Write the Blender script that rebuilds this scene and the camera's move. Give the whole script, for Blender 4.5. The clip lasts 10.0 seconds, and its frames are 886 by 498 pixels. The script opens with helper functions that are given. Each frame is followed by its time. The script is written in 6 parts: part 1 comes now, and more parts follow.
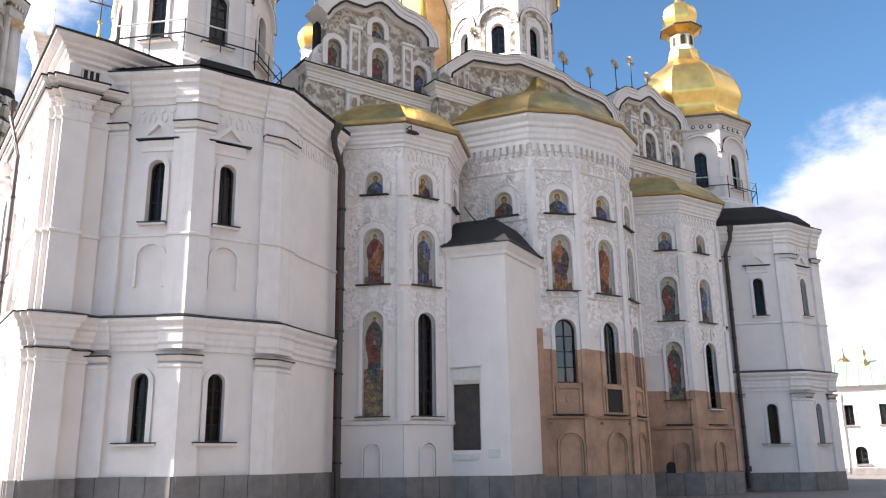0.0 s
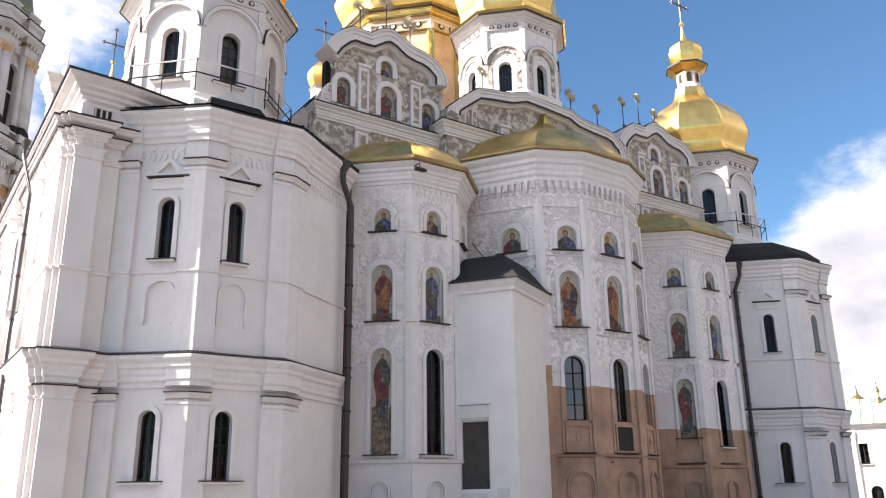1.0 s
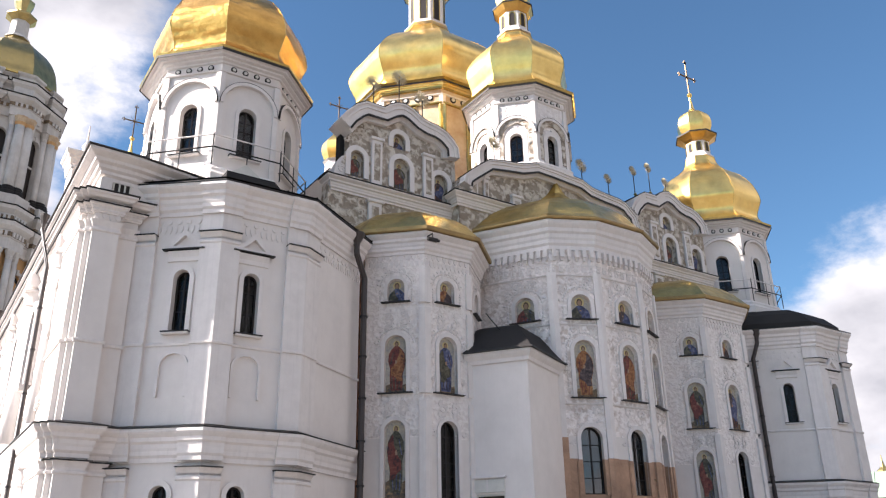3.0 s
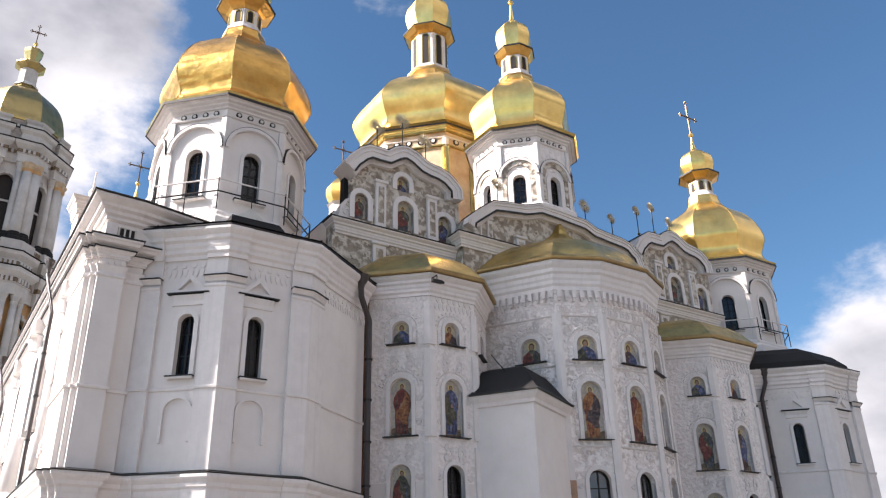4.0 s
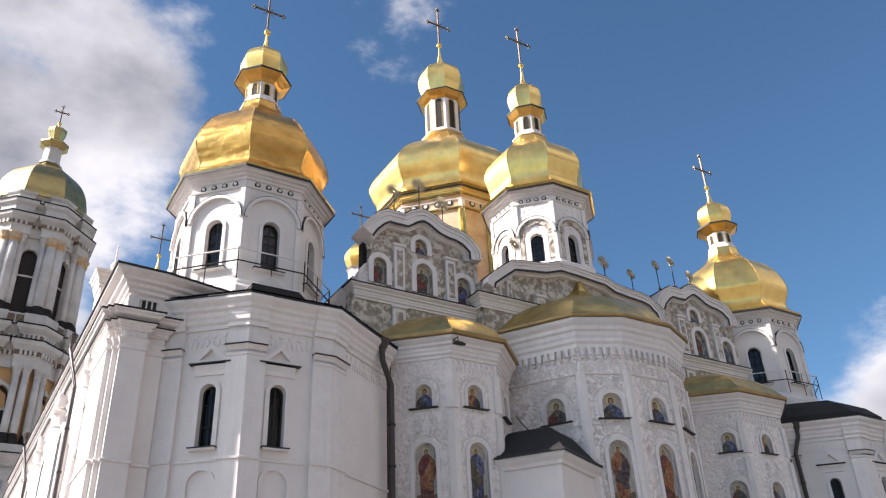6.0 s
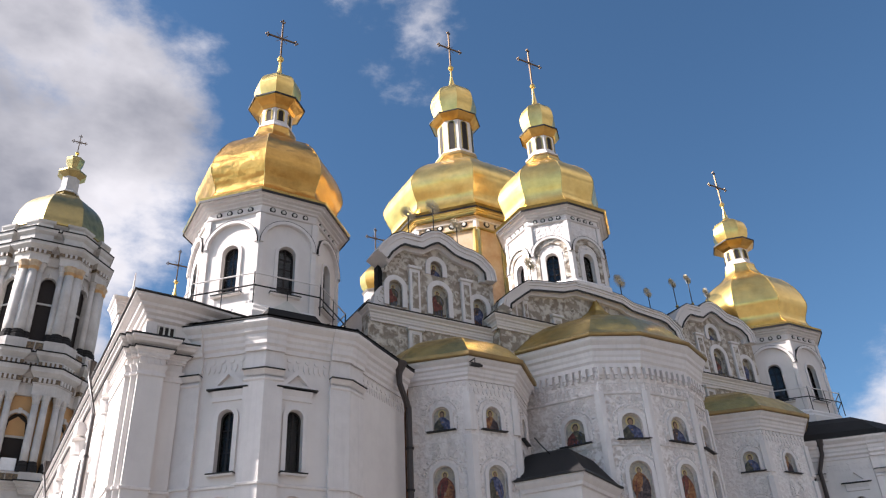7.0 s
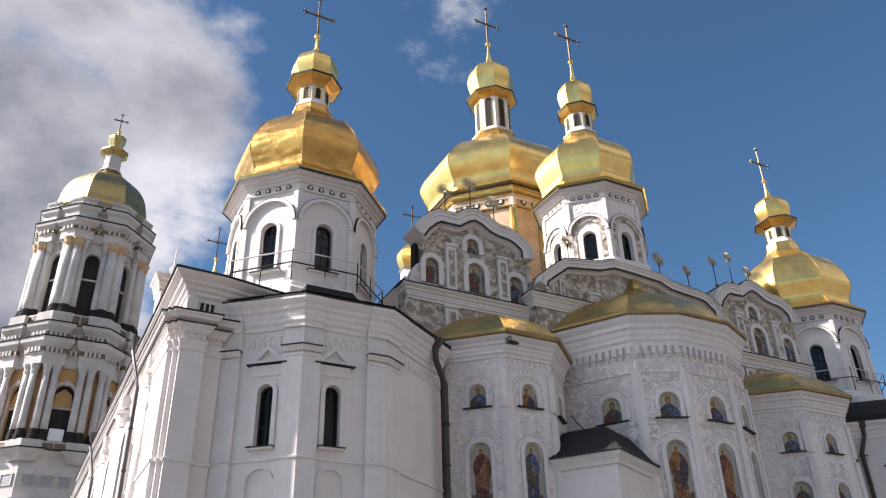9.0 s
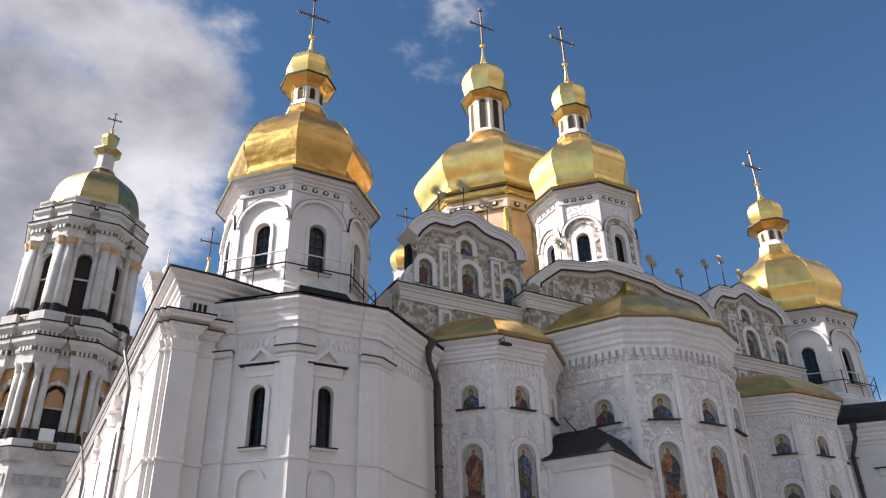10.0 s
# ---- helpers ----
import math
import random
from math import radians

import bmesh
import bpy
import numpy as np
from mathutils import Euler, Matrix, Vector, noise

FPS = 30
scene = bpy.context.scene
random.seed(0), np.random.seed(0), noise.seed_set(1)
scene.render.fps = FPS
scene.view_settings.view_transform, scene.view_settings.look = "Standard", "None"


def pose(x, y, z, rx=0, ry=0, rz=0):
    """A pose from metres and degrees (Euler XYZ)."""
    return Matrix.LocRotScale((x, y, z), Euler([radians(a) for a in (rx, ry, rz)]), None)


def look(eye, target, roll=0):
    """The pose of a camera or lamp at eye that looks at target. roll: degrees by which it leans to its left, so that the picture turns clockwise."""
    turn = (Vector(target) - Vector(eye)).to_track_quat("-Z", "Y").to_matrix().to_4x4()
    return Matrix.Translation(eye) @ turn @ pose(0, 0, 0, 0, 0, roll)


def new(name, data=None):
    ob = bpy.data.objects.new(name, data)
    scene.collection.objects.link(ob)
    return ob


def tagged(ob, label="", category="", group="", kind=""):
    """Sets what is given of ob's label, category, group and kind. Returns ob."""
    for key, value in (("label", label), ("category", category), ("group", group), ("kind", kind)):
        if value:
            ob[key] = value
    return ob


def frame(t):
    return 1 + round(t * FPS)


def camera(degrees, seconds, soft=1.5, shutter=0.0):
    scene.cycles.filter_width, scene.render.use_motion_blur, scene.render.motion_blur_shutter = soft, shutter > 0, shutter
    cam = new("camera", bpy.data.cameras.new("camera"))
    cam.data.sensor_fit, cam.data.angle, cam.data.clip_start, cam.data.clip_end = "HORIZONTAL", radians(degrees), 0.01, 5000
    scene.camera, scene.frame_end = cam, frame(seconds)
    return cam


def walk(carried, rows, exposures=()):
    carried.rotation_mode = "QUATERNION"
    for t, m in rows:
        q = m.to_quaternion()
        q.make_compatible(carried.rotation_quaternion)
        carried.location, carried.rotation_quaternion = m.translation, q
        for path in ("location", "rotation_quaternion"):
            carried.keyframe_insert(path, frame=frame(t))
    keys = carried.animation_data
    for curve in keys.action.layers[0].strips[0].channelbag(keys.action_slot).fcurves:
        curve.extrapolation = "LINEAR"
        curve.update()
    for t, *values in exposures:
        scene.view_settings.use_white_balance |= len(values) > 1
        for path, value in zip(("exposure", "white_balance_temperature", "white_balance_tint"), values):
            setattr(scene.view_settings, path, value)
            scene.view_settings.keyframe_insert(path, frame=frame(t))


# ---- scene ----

cam = camera(57.1, 10.0, soft=1.2)
PATH = [
    (0, (0, 0, 1.6), (5.578, 7.908, 4.120), -0.82),
    (0.5, (0, 0, 1.6), (5.493, 7.897, 4.332), -0.92),
    (1, (0, 0, 1.6), (5.430, 7.862, 4.551), -0.75),
    (1.5, (0, 0, 1.6), (5.358, 7.834, 4.748), -0.65),
    (2, (0, 0, 1.6), (5.295, 7.801, 4.934), -0.78),
    (2.5, (0, 0, 1.6), (5.221, 7.763, 5.131), -0.83),
    (4, (0, 0, 1.6), (4.995, 7.560, 5.831), -1.37),
    (4.5, (0, 0, 1.6), (4.915, 7.507, 6.015), -1.82),
    (5, (0, 0, 1.6), (4.827, 7.459, 6.190), -2.37),
    (5.5, (0, 0, 1.6), (4.746, 7.409, 6.352), -2.67),
    (6.8, (0, 0, 1.6), (4.452, 7.348, 6.718), -3.02),
    (7, (0, 0, 1.6), (4.416, 7.349, 6.747), -3.18),
    (7.5, (0, 0, 1.6), (4.211, 7.473, 6.740), -2.66),
    (8, (0, 0, 1.6), (4.015, 7.727, 6.517), -1.50),
    (8.5, (0, 0, 1.6), (4.062, 7.698, 6.523), -1.53),
    (9, (0, 0, 1.6), (4.080, 7.688, 6.525), -1.54),
    (9.5, (0, 0, 1.6), (4.131, 7.642, 6.553), -1.62),
    (10, (0, 0, 1.6), (4.147, 7.645, 6.535), -1.50),
]

walk(cam, [(t, look(eye, target, roll)) for t, eye, target, roll in PATH],
     exposures=[(t, e, kelvin, 17) for t, e, kelvin in ((0.0, 1.76, 6560), (1.5, 1.71, 6560), (2.5, 1.62, 6560), (4.0, 1.45, 6540), (5.5, 1.34, 6500), (7.0, 1.19, 6420), (10.0, 1.05, 6390))])

# ---------------- sky, sun, exposure ----------------
SUN = Vector((-0.936, 0.362, 0.71)).normalized()      # towards the sun


def build_world():
    w = bpy.data.worlds.new("sky")
    scene.world = w
    w.use_nodes = True
    nt = w.node_tree
    nt.nodes.clear()
    N = nt.nodes.new
    K = nt.links.new
    sky = N("ShaderNodeTexSky")
    sky.sky_type = "NISHITA"
    sky.sun_disc = False
    sky.sun_elevation = math.asin(SUN.z)
    sky.sun_rotation = math.atan2(SUN.x, SUN.y)
    sky.air_density, sky.dust_density, sky.ozone_density = 1.0, 0.1, 3.0
    tc = N("ShaderNodeTexCoord")
    mp = N("ShaderNodeMapping")
    mp.inputs["Scale"].default_value = (1, 1, 1.7)
    K(tc.outputs["Generated"], mp.inputs["Vector"])
    big = N("ShaderNodeTexNoise")
    big.inputs["Scale"].default_value, big.inputs["Detail"].default_value, big.inputs["Roughness"].default_value = 3.4, 10, 0.6
    K(mp.outputs[0], big.inputs["Vector"])

    def lobe(direction, near, far):
        """1 towards a direction, 0 away from it (angles in degrees)."""
        dot = N("ShaderNodeVectorMath")
        dot.operation = "DOT_PRODUCT"
        dot.inputs[1].default_value = Vector(direction).normalized()
        K(tc.outputs["Generated"], dot.inputs[0])
        mr = N("ShaderNodeMapRange")
        mr.interpolation_type = "SMOOTHSTEP"
        mr.inputs["From Min"].default_value, mr.inputs["From Max"].default_value = math.cos(radians(far)), math.cos(radians(near))
        K(dot.outputs["Value"], mr.inputs["Value"])
        return mr.outputs[0]

    def add(a, b, op="ADD", clamp=False):
        m = N("ShaderNodeMath")
        m.operation, m.use_clamp = op, clamp
        for s, v in zip(m.inputs, (a, b)):
            if hasattr(v, "links"):
                K(v, s)
            else:
                s.default_value = v
        return m.outputs[0]

    def at(az, el):
        a, e = radians(az), radians(el)
        return (math.sin(a) * math.cos(e), math.cos(a) * math.cos(e), math.sin(e))

    # Lobes at -66 and 150 degrees: unseen cloud added to light domes and walls.
    cover = add(add(add(lobe(at(-10, 33), 11, 24), 1.25, "MULTIPLY"), add(add(lobe(at(65, 8.6), 5, 16), 1.3, "MULTIPLY"), add(lobe(at(27, 47), 2, 10), 0.55, "MULTIPLY"))), add(lobe(at(-66, 34), 12, 44), add(lobe(at(150, 28), 25, 65), 1.15, "MULTIPLY")), "MAXIMUM")
    cover = add(cover, 0.36, "MULTIPLY")
    dens = add(big.outputs["Fac"], cover)
    ramp = N("ShaderNodeMapRange")
    ramp.interpolation_type = "SMOOTHSTEP"
    ramp.inputs["From Min"].default_value, ramp.inputs["From Max"].default_value = 0.67, 0.85
    K(dens, ramp.inputs["Value"])
    shade = N("ShaderNodeValToRGB")
    shade.color_ramp.elements[0].position, shade.color_ramp.elements[0].color = 0.15, (7.2, 7.25, 7.4, 1)
    shade.color_ramp.elements[1].position, shade.color_ramp.elements[1].color = 0.8, (1.9, 2.08, 2.5, 1)
    soft = N("ShaderNodeTexNoise")
    soft.inputs["Scale"].default_value, soft.inputs["Detail"].default_value = 2.8, 6
    K(mp.outputs[0], soft.inputs["Vector"])
    depth = add(add(add(soft.outputs["Fac"], 0.5, "SUBTRACT"), 2.6, "MULTIPLY"), add(add(dens, 0.88, "SUBTRACT"), 0.9, "MULTIPLY"))
    depth = add(depth, add(lobe(at(-8, 41), 4, 20), 0.24, "MULTIPLY"))
    depth = add(depth, add(lobe(at(6, 31), 0.3, 6), 0.34, "MULTIPLY"), "SUBTRACT")
    depth = add(depth, add(lobe(SUN, 12, 50), 0.7, "MULTIPLY"), "SUBTRACT")
    K(add(depth, 0.42), shade.inputs["Fac"])
    mix = N("ShaderNodeMix")
    mix.data_type = "RGBA"
    K(ramp.outputs[0], mix.inputs["Factor"])
    tint = N("ShaderNodeMix")
    tint.data_type, tint.blend_type = "RGBA", "MULTIPLY"
    tint.inputs["Factor"].default_value = 1.0
    tint.inputs["B"].default_value = (0.77, 1.035, 1.08, 1)
    K(sky.outputs[0], tint.inputs["A"])
    K(tint.outputs["Result"], mix.inputs["A"])
    # Unseen cloud round the sun is boosted to whiten the left dome facets.
    glare = N("ShaderNodeVectorMath")
    glare.operation = "SCALE"
    K(shade.outputs["Color"], glare.inputs[0])
    K(add(add(lobe(SUN, 8, 48), 4.6, "MULTIPLY"), 1.0), glare.inputs["Scale"])
    K(glare.outputs["Vector"], mix.inputs["B"])
    bg = N("ShaderNodeBackground")
    bg.inputs["Strength"].default_value = 0.055
    K(mix.outputs["Result"], bg.inputs["Color"])
    out = N("ShaderNodeOutputWorld")
    K(bg.outputs[0], out.inputs["Surface"])


build_world()
sun_data = bpy.data.lights.new("sun", "SUN")
sun_data.energy, sun_data.angle, sun_data.color = 5.0, radians(0.5), (1.0, 0.95, 0.87)
sun_lamp = new("sun", sun_data)
sun_lamp.matrix_world = look(SUN * 100, (0, 0, 0))


# ---------------- materials ----------------
def material(name, base, rough=0.8, metal=0.0, second=None, scale=3.0, amount=0.5, fine=40.0, bump=0.15, dist=0.01, streak=0.0, vary=0.0, spec=0.5):
    """A procedural surface: base and second colour mixed by a coarse noise, a fine grain, vertical streaks, bump."""
    m = bpy.data.materials.new(name)
    m.use_nodes = True
    nt = m.node_tree
    N, K = nt.nodes.new, nt.links.new
    b = nt.nodes["Principled BSDF"]
    b.inputs["Roughness"].default_value, b.inputs["Metallic"].default_value = rough, metal
    b.inputs["Specular IOR Level"].default_value = spec
    geo = N("ShaderNodeNewGeometry")
    n1 = N("ShaderNodeTexNoise")
    n1.inputs["Scale"].default_value, n1.inputs["Detail"].default_value, n1.inputs["Roughness"].default_value = scale, 6, 0.65
    K(geo.outputs["Position"], n1.inputs["Vector"])
    ramp = N("ShaderNodeMapRange")
    ramp.inputs["From Min"].default_value, ramp.inputs["From Max"].default_value = 0.38, 0.68
    ramp.inputs["To Max"].default_value = amount
    K(n1.outputs["Fac"], ramp.inputs["Value"])
    mix = N("ShaderNodeMix")
    mix.data_type = "RGBA"
    mix.inputs["A"].default_value = (*base, 1)
    mix.inputs["B"].default_value = (*(second or [c * 0.8 for c in base]), 1)
    K(ramp.outputs[0], mix.inputs["Factor"])
    col = mix.outputs["Result"]
    n2 = N("ShaderNodeTexNoise")
    n2.inputs["Scale"].default_value, n2.inputs["Detail"].default_value = fine, 3
    K(geo.outputs["Position"], n2.inputs["Vector"])
    if streak:
        mp = N("ShaderNodeMapping")
        mp.inputs["Scale"].default_value = (5, 5, 0.25)
        K(geo.outputs["Position"], mp.inputs["Vector"])
        n3 = N("ShaderNodeTexNoise")
        n3.inputs["Scale"].default_value, n3.inputs["Detail"].default_value = 1.6, 5
        K(mp.outputs[0], n3.inputs["Vector"])
        r3 = N("ShaderNodeMapRange")
        r3.inputs["From Min"].default_value, r3.inputs["From Max"].default_value, r3.inputs["To Max"].default_value = 0.52, 0.75, streak
        K(n3.outputs["Fac"], r3.inputs["Value"])
        mx = N("ShaderNodeMix")
        mx.data_type = "RGBA"
        mx.inputs["B"].default_value = (*[c * 0.72 for c in base], 1)
        K(r3.outputs[0], mx.inputs["Factor"])
        K(col, mx.inputs["A"])
        col = mx.outputs["Result"]
    if vary:
        oi = N("ShaderNodeObjectInfo")
        hs = N("ShaderNodeHueSaturation")
        rv = N("ShaderNodeMapRange")
        rv.inputs["To Min"].default_value, rv.inputs["To Max"].default_value = 1 - vary, 1 + vary
        K(oi.outputs["Random"], rv.inputs["Value"])
        K(rv.outputs[0], hs.inputs["Value"])
        K(col, hs.inputs["Color"])
        col = hs.outputs["Color"]
    K(col, b.inputs["Base Color"])
    bp = N("ShaderNodeBump")
    bp.inputs["Strength"].default_value, bp.inputs["Distance"].default_value = bump, dist
    ad = N("ShaderNodeMath")
    K(n1.outputs["Fac"], ad.inputs[0])
    K(n2.outputs["Fac"], ad.inputs[1])
    K(ad.outputs[0], bp.inputs["Height"])
    K(bp.outputs[0], b.inputs["Normal"])
    return m


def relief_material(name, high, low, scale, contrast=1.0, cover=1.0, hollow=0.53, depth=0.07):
    """Whitewashed stucco relief: raised curling leaves on a toned ground, shade painted in hollows."""
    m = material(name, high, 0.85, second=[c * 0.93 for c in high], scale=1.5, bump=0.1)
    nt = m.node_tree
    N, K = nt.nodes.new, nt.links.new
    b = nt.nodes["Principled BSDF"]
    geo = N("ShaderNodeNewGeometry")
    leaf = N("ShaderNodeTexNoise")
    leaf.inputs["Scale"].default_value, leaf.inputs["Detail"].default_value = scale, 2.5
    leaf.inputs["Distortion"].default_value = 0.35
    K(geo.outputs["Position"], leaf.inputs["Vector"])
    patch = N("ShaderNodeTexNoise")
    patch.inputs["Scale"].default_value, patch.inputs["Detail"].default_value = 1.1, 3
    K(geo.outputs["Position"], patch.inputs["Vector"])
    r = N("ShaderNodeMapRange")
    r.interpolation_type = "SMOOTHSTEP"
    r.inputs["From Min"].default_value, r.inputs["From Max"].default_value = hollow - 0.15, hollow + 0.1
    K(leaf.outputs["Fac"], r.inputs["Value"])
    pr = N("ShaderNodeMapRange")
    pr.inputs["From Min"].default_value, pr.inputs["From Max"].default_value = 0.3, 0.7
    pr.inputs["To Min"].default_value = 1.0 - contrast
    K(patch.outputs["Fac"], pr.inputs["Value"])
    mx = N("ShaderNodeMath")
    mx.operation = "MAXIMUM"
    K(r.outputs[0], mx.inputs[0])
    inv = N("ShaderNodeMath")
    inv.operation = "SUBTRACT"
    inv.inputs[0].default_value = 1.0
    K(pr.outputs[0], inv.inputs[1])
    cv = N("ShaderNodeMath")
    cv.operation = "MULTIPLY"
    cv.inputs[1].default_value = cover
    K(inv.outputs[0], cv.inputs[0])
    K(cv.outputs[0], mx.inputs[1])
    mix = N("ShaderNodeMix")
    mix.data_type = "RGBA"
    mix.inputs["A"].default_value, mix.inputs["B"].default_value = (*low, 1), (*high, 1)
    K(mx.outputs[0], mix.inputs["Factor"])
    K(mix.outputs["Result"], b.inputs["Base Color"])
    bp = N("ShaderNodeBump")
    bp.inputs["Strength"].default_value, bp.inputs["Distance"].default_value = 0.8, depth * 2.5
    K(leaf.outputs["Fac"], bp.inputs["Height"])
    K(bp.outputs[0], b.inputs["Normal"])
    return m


def gilding(name, base, second, scale=1.1, amount=0.7, fine=2.6, bump=0.3, dist=0.07, dull=0.5, bright=0.17, share=0.5):
    """Beaten gilded sheet: a dull and a polished metal mixed, so that highlights have a core and a wide skirt."""
    m = material(name, base, dull, 1.0, second=second, scale=scale, amount=amount, fine=fine, bump=bump, dist=dist)
    nt = m.node_tree
    N, K = nt.nodes.new, nt.links.new
    b = nt.nodes["Principled BSDF"]
    p = N("ShaderNodeBsdfPrincipled")
    p.inputs["Roughness"].default_value, p.inputs["Metallic"].default_value = bright, 1.0
    K(b.inputs["Base Color"].links[0].from_socket, p.inputs["Base Color"])
    K(b.inputs["Normal"].links[0].from_socket, p.inputs["Normal"])
    patch = N("ShaderNodeTexNoise")
    patch.inputs["Scale"].default_value, patch.inputs["Detail"].default_value = 0.8, 4
    geo = N("ShaderNodeNewGeometry")
    K(geo.outputs["Position"], patch.inputs["Vector"])
    r = N("ShaderNodeMapRange")
    r.inputs["From Min"].default_value, r.inputs["From Max"].default_value = 0.3, 0.7
    r.inputs["To Min"].default_value, r.inputs["To Max"].default_value = share - 0.2, share + 0.2
    K(patch.outputs["Fac"], r.inputs["Value"])
    mix = N("ShaderNodeMixShader")
    K(r.outputs[0], mix.inputs["Fac"])
    K(b.outputs[0], mix.inputs[1])
    K(p.outputs[0], mix.inputs[2])
    K(mix.outputs[0], nt.nodes["Material Output"].inputs["Surface"])
    return m


WHITE = material("limewash_white", (0.71, 0.66, 0.625), 0.9, second=(0.62, 0.573, 0.543), scale=0.9, amount=0.7, fine=25, bump=0.12, streak=0.1)
TRIM = material("trim_white", (0.715, 0.665, 0.635), 0.85, second=(0.585, 0.54, 0.515), scale=2.5, amount=0.5, fine=30, bump=0.12, streak=0.35)
# Low tones hold both the ground's tint and the shade between leaves.
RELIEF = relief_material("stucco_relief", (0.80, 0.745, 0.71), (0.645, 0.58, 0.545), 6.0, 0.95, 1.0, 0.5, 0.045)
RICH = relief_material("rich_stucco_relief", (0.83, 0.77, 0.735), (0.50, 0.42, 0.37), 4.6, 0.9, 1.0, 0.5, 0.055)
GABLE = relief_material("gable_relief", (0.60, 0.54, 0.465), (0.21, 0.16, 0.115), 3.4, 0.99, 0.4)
BEIGE = material("toned_stucco", (0.58, 0.52, 0.45), 0.88, second=(0.48, 0.41, 0.33), scale=3.0, amount=0.8, fine=20, bump=0.2, streak=0.3)
BROWN = material("bare_brown_render", (0.47, 0.29, 0.19), 0.92, second=(0.26, 0.16, 0.108), scale=0.9, amount=1.0, fine=9, bump=0.5, dist=0.03, streak=0.75)
GRANITE = material("grey_granite", (0.19, 0.175, 0.165), 0.75, second=(0.105, 0.097, 0.092), scale=2.0, amount=0.8, fine=60, bump=0.1, vary=0.12, streak=0.3)
GOLD = gilding("gilded_sheet", (0.93, 0.66, 0.23), (0.74, 0.48, 0.14), 1.1, 0.8, 2.2, 0.14, 0.05, 0.40, 0.12, 0.42)
DEEPGOLD = gilding("deep_orange_gilding", (0.70, 0.41, 0.115), (0.50, 0.275, 0.07), 1.4, 0.9, 3.4, 0.35, 0.06, 0.42, 0.16, 0.45)
BRONZE = material("weathered_gilt_iron", (0.14, 0.09, 0.05), 0.42, 0.8, bump=0.05)
PALEGILT = material("pale_worn_gilt", (0.42, 0.35, 0.22), 0.5, 0.3, second=(0.3, 0.25, 0.17), scale=8, bump=0.05)
GUTTER = material("brown_gilt_edge", (0.36, 0.24, 0.09), 0.5, 0.6, second=(0.22, 0.14, 0.06), scale=1.4, amount=0.9, bump=0.1)
CREAM = material("cream_plaster", (0.58, 0.46, 0.32), 0.8, second=(0.36, 0.22, 0.12), scale=0.9, amount=0.9, fine=12, bump=0.3, streak=0.4)
OLDGOLD = gilding("dulled_gilding", (0.60, 0.44, 0.15), (0.45, 0.35, 0.14), 1.6, 0.8, 3, 0.55, 0.07, 0.44, 0.15, 0.5)
TIN = material("dark_sheet_roof", (0.032, 0.03, 0.03), 0.75, 0.0, second=(0.018, 0.018, 0.018), scale=1.0, fine=9, bump=0.15, spec=0.08)
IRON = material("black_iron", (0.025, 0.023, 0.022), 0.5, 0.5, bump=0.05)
FRAME = material("dark_window_frame", (0.03, 0.024, 0.022), 0.6, bump=0.05, spec=0.2)
def mosaic(name, colours, size=0.05):
    """Small glass tiles in close tones: wavering patches of each colour, each tile a little different."""
    m = material(name, colours[0], 0.55, fine=40, bump=0.1)
    nt = m.node_tree
    N, K = nt.nodes.new, nt.links.new
    geo = N("ShaderNodeNewGeometry")
    cell = N("ShaderNodeTexVoronoi")
    cell.inputs["Scale"].default_value = 1 / size
    K(geo.outputs["Position"], cell.inputs["Vector"])
    patch = N("ShaderNodeTexNoise")
    patch.inputs["Scale"].default_value, patch.inputs["Detail"].default_value, patch.inputs["Distortion"].default_value = 5.5, 3, 0.8
    K(geo.outputs["Position"], patch.inputs["Vector"])
    sep = N("ShaderNodeSeparateColor")
    K(cell.outputs["Color"], sep.inputs[0])
    mixed = N("ShaderNodeMix")
    mixed.inputs["Factor"].default_value = 0.16
    K(patch.outputs["Fac"], mixed.inputs["A"])
    K(sep.outputs[0], mixed.inputs["B"])
    ramp = N("ShaderNodeValToRGB")
    while len(ramp.color_ramp.elements) < len(colours):
        ramp.color_ramp.elements.new(0.5)
    for k, c in enumerate(colours):
        ramp.color_ramp.elements[k].position, ramp.color_ramp.elements[k].color = 0.32 + 0.36 * k / (len(colours) - 1), (*c, 1)
    K(mixed.outputs["Result"], ramp.inputs["Fac"])
    K(ramp.outputs["Color"], nt.nodes["Principled BSDF"].inputs["Base Color"])
    return m


HALO = material("mosaic_gold", (0.62, 0.49, 0.22), 0.5, 0.1, second=(0.40, 0.33, 0.2), scale=9, bump=0.1)
HAIR = material("mosaic_umber", (0.06, 0.035, 0.022), 0.6, scale=9, bump=0.1)
SKIN = material("mosaic_ochre", (0.32, 0.20, 0.125), 0.6, scale=9, bump=0.1)
FIELD = mosaic("mosaic_field", [(0.27, 0.27, 0.27), (0.40, 0.36, 0.30), (0.48, 0.43, 0.33)])
EARTH = mosaic("mosaic_earth", [(0.04, 0.045, 0.045), (0.15, 0.10, 0.055), (0.30, 0.20, 0.10)])
